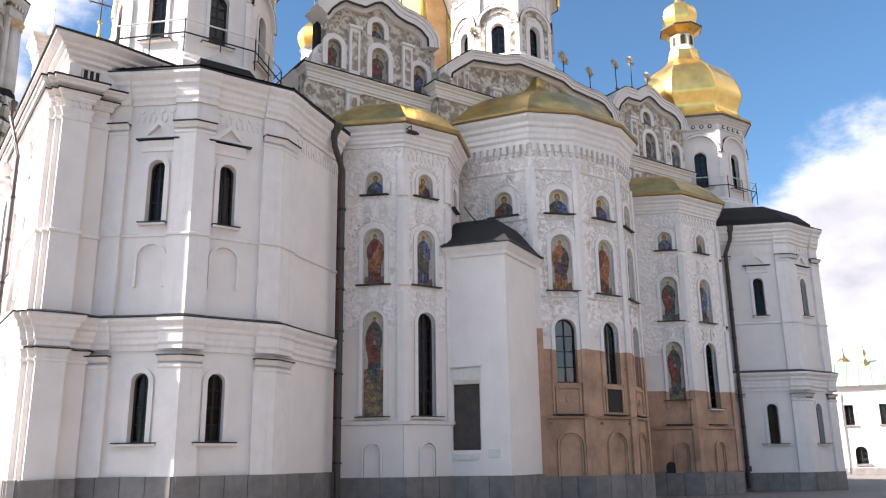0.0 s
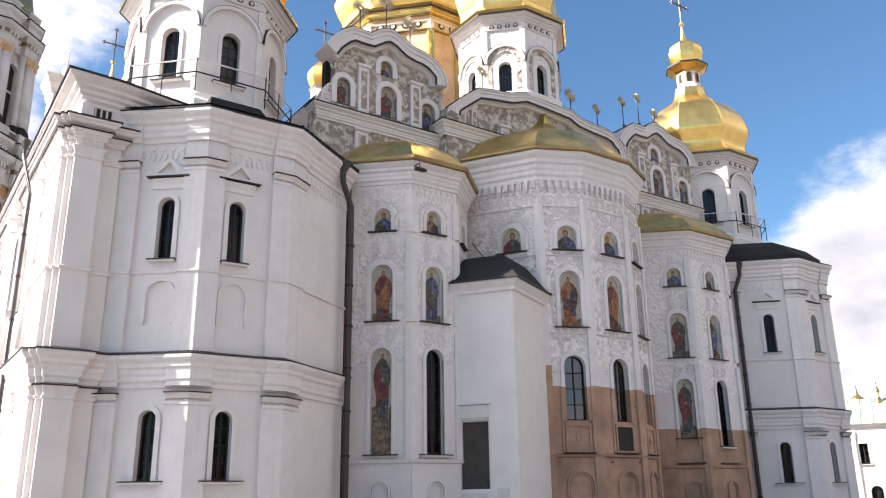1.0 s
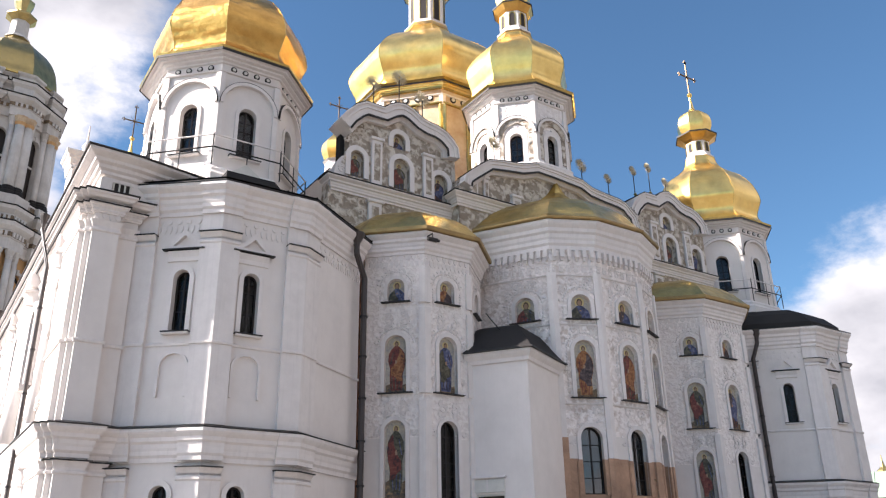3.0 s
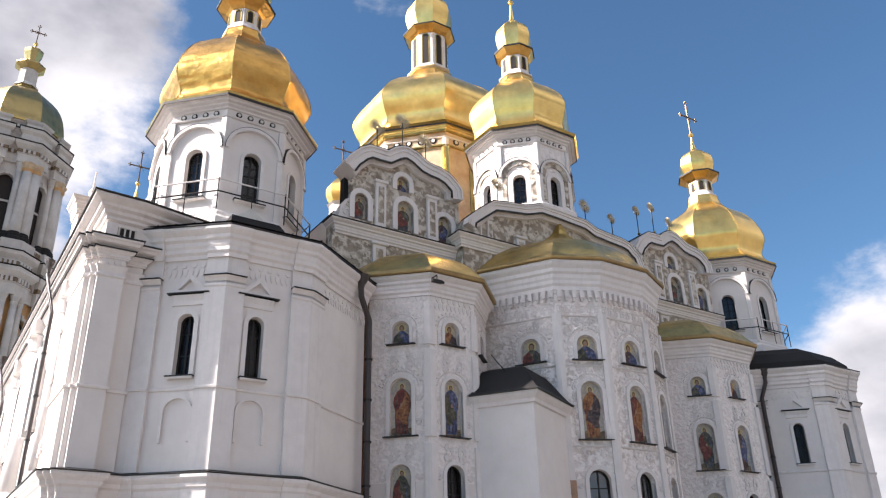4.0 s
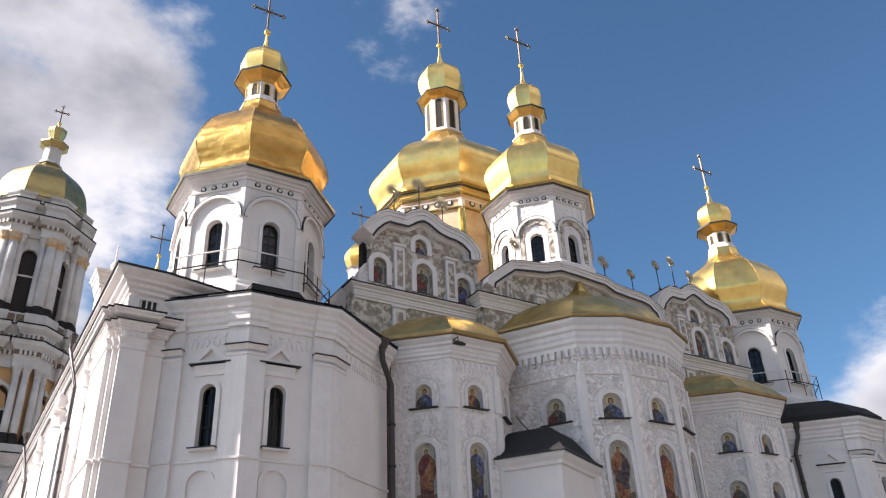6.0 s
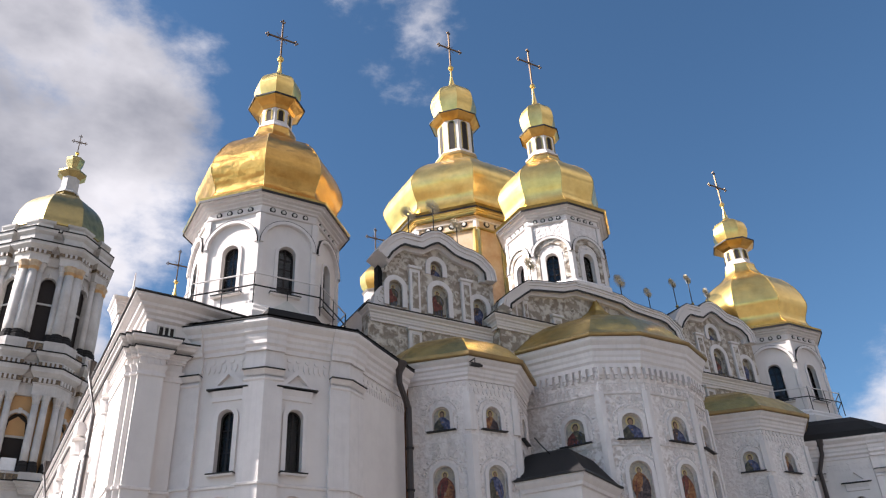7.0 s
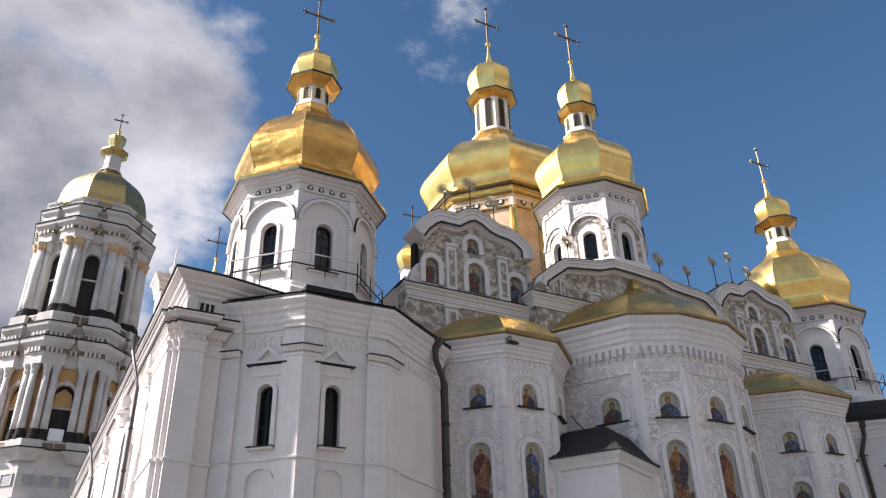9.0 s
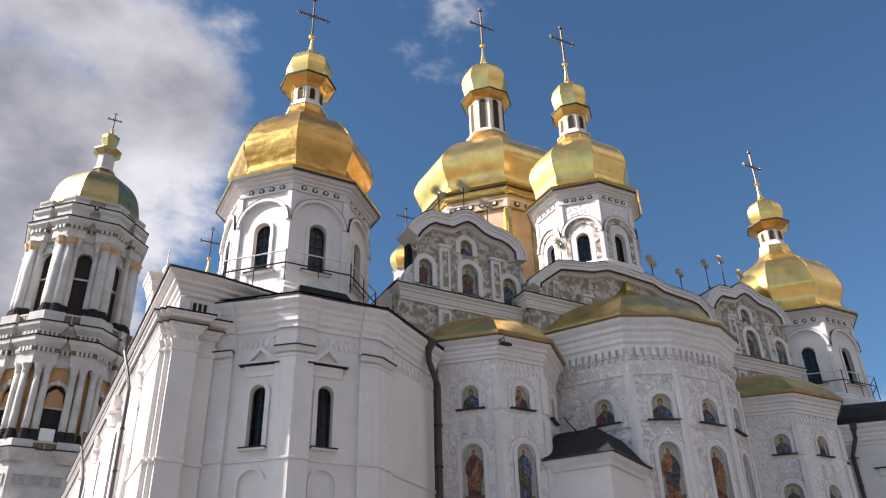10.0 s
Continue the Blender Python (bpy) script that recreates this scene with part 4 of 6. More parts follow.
def chapel_roof(path, tower_c, r, name, label, top=14.0):
    ring = offset_path(path, 0.5)
    th = root(name, (tower_c[0], tower_c[1] - 2, 13.1), label, "roof")
    bm = bmesh.new()
    x0, x1 = min(ring[0][0], ring[-1][0]), max(ring[0][0], ring[-1][0])
    outer = [(x0, 33.0)] + ring + [(x1, 33.0)]
    lo = [bm.verts.new((x, y, 13.15)) for x, y in outer]
    hi = []
    for x, y in outer:
        d = Vector((x - tower_c[0], y - tower_c[1]))
        q = Vector(tower_c) + d.normalized() * min(r, d.length * 0.98)
        hi.append(bm.verts.new((q.x, q.y, top)))
    for i in range(len(outer) - 1):
        bm.faces.new((lo[i], lo[i + 1], hi[i + 1], hi[i]))
    bm.faces.new(hi)
    part("sheet", bm, TIN, th, "standing-seam dark sheet")
    seam = bmesh.new()
    for i in range(len(outer) - 1):
        n = max(1, round((Vector(outer[i + 1]) - Vector(outer[i])).length / 0.55))
        for k in range(n + 1):
            a = Vector((*Vector(outer[i]).lerp(Vector(outer[i + 1]), k / n), 13.17))
            d = Vector((a.x - tower_c[0], a.y - tower_c[1]))
            q = Vector(tower_c) + d.normalized() * min(r, d.length * 0.98)
            tube_bm([a, (q.x, q.y, top + 0.02)], 0.02, 4, seam)
    part("seams", seam, TIN, th)
    return th


# ---------------- apses ----------------
def apse(path, name, label, south_side):
    """A lesser apse: three faces, mosaics in three rows, gilded half roof."""
    th = root(name, ((path[1][0] + path[2][0]) / 2, path[1][1] + 2, 0), label, "church apse")
    brown = [(6.1, WHITE)] if south_side else [(4.5, BROWN), (6.1, WHITE)]
    for i, (P, Q) in enumerate(zip(path, path[1:])):
        m, length = facet(P, Q)
        c = (1.21, 0.95, 1.05)[i] if south_side else (1.2, 1.2, 1.1)[i]
        if not south_side and i == 0:
            c = 1.55
        if not south_side and i == 1:
            c = 1.4
        tall = (3.1, 0.74, 3.6) if south_side else ((4.1, 0.74, 2.6) if i == 0 else (3.75, 0.74, 2.95))
        ops = [(c, *tall), (c, 7.66, 0.78, 2.06), (c, 10.98, 0.64, 0.88)]
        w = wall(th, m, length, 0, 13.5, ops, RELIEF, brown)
        part("lower_field", slab_bm([(0.0, 1.0), (length, 1.0), (length, 2.85), (0, 2.85)], -0.03, 0.0), WHITE if south_side else BROWN, w, "", m)
        if i == 0:
            icon(w, m, c, *tall, robe=3, surround=0.13, lift=0.34 if south_side else 0.1)
        else:
            window(w, m, c, *tall, 0.13, 7 if south_side else 5, 1.25 if south_side else 1.0)
        ic = icon(w, m, c, 7.66, 0.78, 2.06, robe=(0, 1, 2)[i] if south_side else (3, 4, 2)[i], surround=0.14)
        garland(ic, m, c, 7.66, 0.78, 2.06, 0.27, 0.13, i + 3)
        ic = icon(w, m, c, 10.98, 0.64, 0.88, robe=(1, 2, 0)[i], bust=True, surround=0.12)
        garland(ic, m, c, 10.98, 0.64, 0.88, 0.28, 0.11, i + 9, 0.5)
        blind_niche(w, moved(m, 0, -0.03), c, 1.1 if south_side else 0.3, 0.58, 1.1 if south_side else 1.95, TRIM if south_side else BROWN)
        if not south_side:
            for x in (c - 0.5, c + 0.37):
                part("brown_jamb", box_bm(x - 0.004, x + 0.134, -0.076, 0.03, 3.73, 4.46), BROWN, w, "window jamb still in bare render", m)
            part("dark_drip", box_bm(c - 0.6, c + 0.6, -0.17, 0.02, 3.0, 3.035), IRON, w, "dark drip edge", m)
        sp = []
        for sx, f in ((-1, 0), (1, 1)):
            for z in (6.3, 6.9, 7.25, 8.1, 9.0, 10.0, 10.45):
                x = c + sx * (0.62 if z not in (7.25, 10.45, 10.0, 6.9) else 0.3)
                sp.append((x, z, (z * 140) % 360, 2 + f))
            sp.append((c + sx * 0.3, 10.25, 90, f))
            sp.append((c + sx * 0.22, 12.1, 90, 2 + f))
            sp.append((c + sx * 0.25, 7.08, 90, f))
        scrolls(w, m, [q for q in sp if 0.12 < q[0] < length - 0.12])
        fz = frieze_bm(length, 12.28, 12.52, 0.19, -0.03)
        frieze_bm(length, 12.56, 12.76, 0.24, -0.035, fz)
        tagged(part("frieze", fz, TRIM, w, "row of hanging stucco leaves under the cornice", m), kind="stuff")
    if not south_side:
        m, length = facet(path[0], path[1])
        part("drain_opening", slab_bm(arch_loop(1.02, 0.93, 0.42, 0.5), -0.05, 0.0), FRAME, th, "small dark arched drain opening", m)
    plinth(th, path, 1.1 if south_side else 0.95)
    for i in (1, 2):
        for z0, z1, k in ((2.9, 7.35, TRIM), (7.6, 10.7, TRIM), (10.9, 12.3, TRIM)):
            if not south_side and z0 < 3:
                z0 = 4.5
            corner_pilaster(th, path[i - 1], path[i], path[i + 1], z0, z1, 0.2, 0.2, 0.09, k, cap=False)
        if not south_side:
            corner_pilaster(th, path[i - 1], path[i], path[i + 1], 1.0, 4.49, 0.2, 0.2, 0.09, BROWN, cap=False)
    part("sill_course", moulding_bm(path, [(0, 2.78), (0.1, 2.82), (0.13, 2.93), (0, 2.98)]), TRIM if south_side else BROWN, th)
    part("cornice", moulding_bm(path, cornice_profile(12.78, 13.55, 0.4)), TRIM, th, "stepped white cornice")
    part("gutter", moulding_bm(path, [(0.3, 13.56), (0.5, 13.56), (0.52, 13.6), (0.52, 13.72), (0.46, 13.74), (0.3, 13.72)]), GUTTER, th, "brown-gilt gutter edge")
    ring = offset_path(path, 0.48)
    ring = [(ring[0][0] - 0.3, 26.5)] + ring + [(ring[-1][0] + 0.3, 26.5)]
    ax = (path[1][0] + path[2][0]) / 2
    loft_roof(th, ring, (ax, 26.6), [(0, 13.7), (0.06, 13.95), (0.16, 14.35), (0.3, 14.75), (0.5, 15.1), (0.75, 15.35), (0.97, 15.45)], OLDGOLD, "roof", "gilded sheet half roof, slightly dulled")
    back_core(th, path, [(path[-1][0], 26.6), (path[0][0], 26.6)], 13.5)
    return th


apse(APSE, "side_apse", "white apse with stucco scrolls, mosaic panels and gilded half roof", True)
apse(NORTH_APSE, "side_apse", "white apse with mosaics, its foot still bare brown render", False)


def main_apse():
    th = root("main_apse", (AX, 25, 0), "large white apse with mosaics, bare brown foot and gilded roof", "church apse")
    path = CENTRE
    for i, (P, Q) in enumerate(zip(path, path[1:])):
        m, length = facet(P, Q)
        c = (1.98, 1.12, 1.5, 1.0, 1.18)[i] if i != 2 else 1.42
        ops = [(c, 4.4, 0.84, 2.45), (c, 7.96, 0.86, 2.26), (c, 11.08, 0.82, 1.02)]
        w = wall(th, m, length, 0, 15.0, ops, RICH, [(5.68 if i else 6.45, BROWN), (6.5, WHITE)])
        window(w, m, c, 4.4, 0.84, 2.45, 0.15, 3, 1.1, flash=False, glass=BRIGHT_GLASS)
        ic = icon(w, m, c, 7.96, 0.86, 2.26, robe=(3, 2, 0, 1, 4)[i], surround=0.16)
        garland(ic, m, c, 7.96, 0.86, 2.26, 0.3, 0.14, i + 20, 1.6)
        ic = icon(w, m, c, 11.08, 0.82, 1.02, robe=(3, 1, 4, 0, 2)[i], bust=True, surround=0.15)
        garland(ic, m, c, 11.08, 0.82, 1.02, 0.33, 0.17, i + 30, 0.6)
        for x in (c - 0.58, c + 0.42):
            part("brown_jamb", box_bm(x - 0.004, x + 0.164, -0.066, 0.03, 4.38, 5.64), BROWN, w, "window jamb still in bare render", m)
        # mouldings on the brown foot
        part("panel_frame", band_bm([(c - 0.42, 3.32), (c + 0.42, 3.32), (c + 0.42, 4.2), (c - 0.42, 4.2)], [(c - 0.5, 3.24), (c + 0.5, 3.24), (c + 0.5, 4.28), (c - 0.5, 4.28)], -0.07, 0.02, closed=True), BROWN, w, "", m)
        if i == 2:
            part("vent_grille", slab_bm([(c - 0.42, 3.32), (c + 0.42, 3.32), (c + 0.42, 4.2), (c - 0.42, 4.2)], -0.02, 0.01), FRAME, w, "dark boarded vent", m)
        else:
            part("panel_boss", slab_bm([(c - 0.1, 3.66), (c + 0.1, 3.66), (c + 0.1, 3.86), (c - 0.1, 3.86)], -0.06, 0.0), BROWN, w, "", m)
        part("brown_sill", moulding_bm([(0, 0), (length, 0)], [(0, 3.05), (0.1, 3.08), (0.14, 3.16), (0, 3.2)]), BROWN, w, "", m)
        part("dark_drip", box_bm(c - 0.62, c + 0.62, -0.17, 0.02, 3.2, 3.235), IRON, w, "dark drip edge", m)
        part("side_strip", box_bm(c - 0.62, c - 0.54, -0.05, 0.02, 3.24, 5.6), BROWN, w, "", m)
        part("side_strip", box_bm(c + 0.54, c + 0.62, -0.05, 0.02, 3.24, 5.6), BROWN, w, "", m)
        for bx, bz in ((c - 0.75, 2.9), (c + 0.75, 2.9), (c + 0.72, 5.0)):
            if 0.1 < bx < length - 0.1:
                part("putlog_hole", slab_bm([(bx - 0.07, bz - 0.05), (bx + 0.07, bz - 0.05), (bx + 0.07, bz + 0.05), (bx - 0.07, bz + 0.05)], -0.012, 0.0), EARTH, w, "", m)
        blind_niche(w, m, c, 0.3, 0.95, 2.25, BROWN)
        sp = []
        for sx, f in ((-1, 0), (1, 1)):
            for z in (6.3, 7.0, 7.45, 8.2, 9.1, 10.6, 12.3, 12.65):
                x = c + sx * (0.72 if z not in (7.45, 10.6, 12.65, 7.0) else 0.36)
                sp.append((x, z, (z * 140) % 360, f if z in (10.6, 12.65, 7.45) else 2 + f))
            sp.append((c + sx * 0.3, 10.78, 90, 2 + f))
            sp.append((c + sx * 0.2, 12.55, 90, f))
        scrolls(w, m, [q for q in sp if 0.14 < q[0] < length - 0.14])
        # meander band and hanging dentils
        fz = bmesh.new()
        n = max(2, round(length / 0.34))
        for k in range(n):
            x = (k + 0.1) * length / n
            s = length / n * 0.8
            for a, b, z0, z1 in ((0, 1, 13.32, 13.36), (0.0, 0.16, 13.08, 13.36), (0.0, 0.66, 13.06, 13.1), (0.5, 0.66, 13.06, 13.24), (0.28, 0.66, 13.2, 13.24)):
                box_bm(x + s * a, x + s * b, -0.022, 0.02, z0, z1, fz)
        n = max(2, round(length / 0.3))
        for k in range(n):
            x = (k + 0.5) * length / n
            box_bm(x - 0.075, x + 0.075, -0.17, 0.02, 13.66, 13.98, fz)
            box_bm(x - 0.045, x + 0.045, -0.11, 0.02, 13.52, 13.66, fz)
        tagged(part("frieze", fz, TRIM, w, "meander band and dentils in white stucco", m), kind="stuff")
    plinth(th, path, 1.0)
    for i in range(1, len(path) - 1):
        foot = 6.45 if i == 1 else 5.68
        corner_pilaster(th, path[i - 1], path[i], path[i + 1], foot, 13.0, 0.17, 0.17, 0.1, TRIM, cap=False)
        corner_pilaster(th, path[i - 1], path[i], path[i + 1], 1.0, foot - 0.005, 0.2, 0.2, 0.1, BROWN, cap=False)
    for z in (7.72, 10.86, 12.92):
        part("string", moulding_bm(path, [(0, z - 0.05), (0.05, z - 0.04), (0.07, z), (0, z + 0.02)]), TRIM, th)
    part("cornice", moulding_bm(path, cornice_profile(14.0, 15.2, 0.42)), TRIM, th, "stepped white cornice")
    part("gutter", moulding_bm(path, [(0.3, 15.21), (0.5, 15.21), (0.53, 15.25), (0.53, 15.33), (0.46, 15.35), (0.3, 15.33)]), GUTTER, th, "brown-gilt gutter edge")
    ring = offset_path(path, 0.48)
    ring = [(ring[0][0] - 0.2, 26.4)] + ring + [(ring[-1][0] + 0.2, 26.4)]
    loft_roof(th, ring, (AX, 25.7), [(0, 15.36), (0.07, 15.6), (0.14, 15.95), (0.24, 16.4), (0.36, 16.8), (0.5, 17.1), (0.66, 17.4), (0.8, 17.72), (0.9, 18.15), (0.96, 18.6), (0.995, 19.0)], OLDGOLD, "roof", "gilded sheet half dome with a pointed crest")
    back_core(th, path, [(path[-1][0], 26.6), (path[0][0], 26.6)], 15.0)


main_apse()


# ---------------- stair block between the apses ----------------
def stair_block():
    path = [(16.8, 23.75), (18.1, 21.85), (20.8, 23.22)]
    th = root("stair_block", (18.3, 22.8, 0), "plain white stair block with dark sheet roof against the apses", "annex")
    m, length = facet(path[0], path[1])
    w = wall(th, m, length, 0, 9.1, [(0.70, 1.95, 1.16, 2.32, False)], WHITE)
    door = part("door_opening", slab_bm(arch_loop(0.70, 1.95, 1.16, 2.32, False), 0.2, 0.24), DOORWOOD, w, "dark brown boarded doorway", m)
    part("door_frame", band_bm(arch_loop(0.70, 1.95, 1.16, 2.32, False, 1, -0.06), arch_loop(0.70, 1.95, 1.16, 2.32, False, 1, 0.0), 0.06, 0.2, closed=True), STONE, door, "", m)
    lint = part("lintel_panel", box_bm(0.12, 1.28, -0.05, 0.02, 4.32, 4.76, bevel=0.015), STONE, w, "pale stone panel over the doorway", m)
    part("lintel_cornice", box_bm(0.06, 1.34, -0.12, 0.02, 4.78, 4.86, bevel=0.02), TRIM, lint, "", m)
    part("lintel_rib", box_bm(0.62, 0.68, -0.07, 0.0, 4.34, 4.74), TRIM, lint, "", m)
    part("sill_panel", box_bm(0.22, 1.16, -0.05, 0.02, 1.62, 1.84, bevel=0.015), STONE, w, "", m)
    part("notice_plate", box_bm(1.5, 1.92, -0.04, 0.02, 1.68, 1.98, bevel=0.01), STONE, w, "small pale plate", m)
    m, length = facet(path[1], path[2])
    wall(th, m, length, 0, 9.1, [], WHITE)
    plinth(th, path, 1.1, 0.1)
    part("cornice", moulding_bm(path, [(0, 8.75), (0.08, 8.78), (0.1, 8.9), (0.22, 9.02), (0.26, 9.08), (0.26, 9.16), (-0.1, 9.16)]), TRIM, th)
    ring = offset_path(path, 0.34)
    ring = [(ring[0][0] - 0.1, ring[0][1] + 0.4)] + ring + [(ring[-1][0] + 0.3, ring[-1][1] + 0.5)]
    part("eave_flashing", moulding_bm(path, [(0.1, 9.164), (0.36, 9.164), (0.36, 9.21), (0.1, 9.22)]), IRON, th)
    loft_roof(th, ring, (19.2, 24.6), [(0, 9.2), (0.06, 9.3), (0.4, 10.32), (0.48, 10.44), (1, 10.55)], TIN, "roof", "dark sheet hipped roof")


stair_block()


# ---------------- gables over the east wall ----------------
def gable(name, label, xc, half, y, foot, belt, outline, icons, strips, deep=0.56, inset=0.0):
    """A curved baroque gable wall with stucco relief, mosaics and a bold curved cornice. outline: (dx, z) of its top, left to right."""
    th = root(name, (xc, y, foot), label, "church gable")
    m = Matrix.Translation((xc, y, 0))
    ops = [(x, s, w, h) for x, s, w, h, *_ in icons]
    left = outline[0][0] + inset
    top = [(left, float(np.interp(left, [p[0] for p in outline], [p[1] for p in outline])))] + [p for p in outline if p[0] > left + 0.05]
    pts = [(left, foot), (outline[-1][0], foot)] + [(x, z) for x, z in reversed(top)]
    w = part("wall", slab_bm(pts, 0, 0.7, holes=[arch_loop(*o) for o in ops]), GABLE, th, "stucco relief on a toned ground, hollows darkened as shade", m)
    for x, s, ww, h, robe, bust in icons:
        icon(w, m, x, s, ww, h, robe, bust, 0.22, 0.2, flash=False)
    if inset:
        lo = outline[0][0]
        part("attic_wall", box_bm(lo - 0.25, left - 0.004, 0, 0.6, foot, belt - 0.2), GABLE, th, "", m)
        vol = part("volute", slab_bm([(lo - 0.05, belt + 0.05), (left - 0.004, belt + 0.05), (left - 0.004, belt + 1.25), (lo + 0.3, belt + 1.1), (lo + 0.08, belt + 0.75)], 0.02, 0.4), TRIM, th, "white scroll buttress", m)
        part("scroll", SCROLLS[0], None, vol, "", m @ Matrix.Translation((left - 0.28, 0.02, belt + 0.5)))
        # Dark box painted in for the shaded opening beside the gable.
        part("opening_shade", box_bm(left - 0.2, left - 0.01, 0.42, 0.8, belt, 18.9), TIN, th, "dark panel standing in for a shaded side opening", m)

    def shift(d):
        P = [Vector(p) for p in outline]
        res = []
        for i, p in enumerate(P):
            e = (P[min(i + 1, len(P) - 1)] - P[max(i - 1, 0)]).normalized()
            res.append((p.x - e.y * d, p.y + e.x * d))
        return res
    c = part("curved_cornice", band_bm(shift(-deep - 0.2), shift(-deep), -0.18, 0.75), TRIM, th, "bold curved white cornice", m)
    part("upper_fascia", band_bm(shift(-deep), shift(0.0), -0.36, 0.75), TRIM, c, "", m)
    part("fillet", band_bm(shift(-deep * 0.5), shift(-deep * 0.36), -0.41, -0.34), TRIM, c, "", m)
    part("top_fillet", band_bm(shift(-deep * 0.14), shift(-0.01), -0.43, -0.34), TRIM, c, "", m)
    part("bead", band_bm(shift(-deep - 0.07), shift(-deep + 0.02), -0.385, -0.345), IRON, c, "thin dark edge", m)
    part("flashing", band_bm(shift(0.004)[2:-2], shift(0.05)[2:-2], -0.4, 0.8), IRON, c, "dark sheet edge", m)
    lo, hi = outline[0][0], outline[-1][0]
    part("belt", moulding_bm([(lo - 0.1, 0.5), (lo - 0.1, 0), (hi + 0.1, 0), (hi + 0.1, 0.5)], cornice_profile(belt - 0.55, belt, 0.34)), TRIM, th, "white belt cornice", m)
    part("belt_flashing", moulding_bm([(lo - 0.1, 0.5), (lo - 0.1, 0), (hi + 0.1, 0), (hi + 0.1, 0.5)], [(0, belt + 0.004), (0.38, belt + 0.004), (0.38, belt + 0.04), (0, belt + 0.1)]), IRON, th, "dark sheet flashing", m)
    for x, z0, z1, ww in strips:
        p = part("pilaster", box_bm(x - ww / 2, x + ww / 2, -0.12, 0.02, z0, z1, bevel=0.02), TRIM, th, "", m)
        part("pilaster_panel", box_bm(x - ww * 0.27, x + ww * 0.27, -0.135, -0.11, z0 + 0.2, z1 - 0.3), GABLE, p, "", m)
        part("capital", box_bm(x - ww * 0.65, x + ww * 0.65, -0.2, 0.02, z1 - 0.14, z1, bevel=0.03), TRIM, p, "", m)
    sp = []
    rnd = random.Random(5)
    for k in range(90):
        x, z = lo + 0.3 + (hi - lo - 0.6) * rnd.random(), foot + 0.15 + (max(q for _, q in outline) - foot - 1.0) * rnd.random()
        if abs(z - belt + 0.2) > 0.45 and all(abs(x - i[0]) > i[2] / 2 + 0.28 or z > i[1] + i[3] + 0.3 or z < i[1] - 0.3 for i in icons) and all(abs(x - s[0]) > 0.4 for s in strips):
            zmax = float(np.interp(x, [p[0] for p in outline], [p[1] for p in outline])) - 0.85
            if z < zmax:
                sp.append((x, z, rnd.random() * 360, 2 + rnd.randrange(2)))
    scrolls(th, m, sp, TONED)
    return th


SIDE = [(-2.82, 19.1), (-2.56, 19.52), (-2.11, 19.98), (-1.67, 20.24), (-1.2, 20.25), (-0.8, 20.24), (-0.5, 20.49), (-0.16, 20.67), (0.21, 20.74), (0.69, 20.6), (1.19, 20.29), (1.48, 20.22), (1.9, 20.18), (2.4, 20.0), (2.76, 19.7), (3.0, 19.4), (3.05, 18.9)]
gable_icons = [(-1.84, 16.82, 0.62, 1.2, 3, False), (0.27, 16.78, 0.8, 1.45, 3, False), (0.15, 18.68, 0.6, 0.72, 4, True), (2.25, 16.68, 0.7, 1.32, 4, False)]
gable_strips = [(-0.95, 16.65, 18.85, 0.5), (1.58, 16.65, 18.8, 0.5), (-1.0, 14.3, 15.95, 0.6)]
for sx, far in ((15.35, ""), (2 * AX - 15.35, " beyond")):
    gable("side_gable", "curved white baroque gable with relief and mosaic panels" + far, sx, 3.0, 26.5, 14.2, 16.5, SIDE, gable_icons, gable_strips, 0.56, 0.6)
MID = [(-5.5, 17.4), (-5.4, 17.75), (-5.0, 18.1), (-4.5, 18.5), (-4.05, 18.83), (-3.4, 18.95), (-2.2, 19.12), (-1.3, 19.43), (-0.2, 19.4), (1.5, 19.28), (2.1, 19.02), (3.0, 18.93), (3.84, 18.87), (4.35, 18.73), (4.64, 18.46), (4.95, 18.2), (5.2, 17.4)]
gable("main_gable", "broad curved white gable with dense stucco relief above the main apse", AX, 4.7, 25.8, 15.2, 16.93, MID, [], [(-4.75, 16.95, 17.9, 0.4), (-4.1, 16.95, 18.1, 0.25), (-2.4, 16.95, 17.6, 0.5), (4.1, 16.95, 17.9, 0.45)], 0.42)


def nave():
    th = root("nave", (AX, 38, 0), "tall white body of the church behind the apses", "church nave")
    part("wall", box_bm(12.5, 2 * AX - 12.5, 26.9, 50, 0, 17.15, bevel=0.05), WHITE, th)
    bm = bmesh.new()
    for x0, x1, y0, y1, z0, z1 in ((12.6, 34.3, 27.2, 49.8, 17.16, 17.3), (20.4, 26.6, 28.0, 49, 17.31, 18.6)):
        box_bm(x0, x1, y0, y1, z0, z1, bm)
    part("roof", bm, TIN, th, "dark sheet roof")


nave()

# ---------------- towers ----------------
DOME = [(3.2, 20.42), (2.88, 20.85), (2.83, 21.15), (2.98, 21.55), (3.13, 21.95), (3.1, 22.35), (2.95, 22.85), (2.66, 23.42), (2.2, 24.0), (1.6, 24.45), (1.17, 24.85), (0.97, 25.25), (0.92, 25.6)]
for at, gilding, words in (((8.65, 28.8), DEEPGOLD, "white octagonal tower with a dented deep-gold pear dome and cross"), ((9.6, 53.2), GOLD, "white octagonal tower with gilded dome behind the transept roof"),
                           ((38.5, 28.65), GOLD, "white octagonal tower with a rich-gold pear dome over the far chapel")):
    tower("domed_tower", at, words, 15.2, 2.95, 3.45, 20.25, DOME, (0.74, 25.6, 27.15, 1.28, 1.08), (29.35, 30.4, 32.95, 31.8, 0.72), (16.05, 0.68, 2.1), gold=gilding)
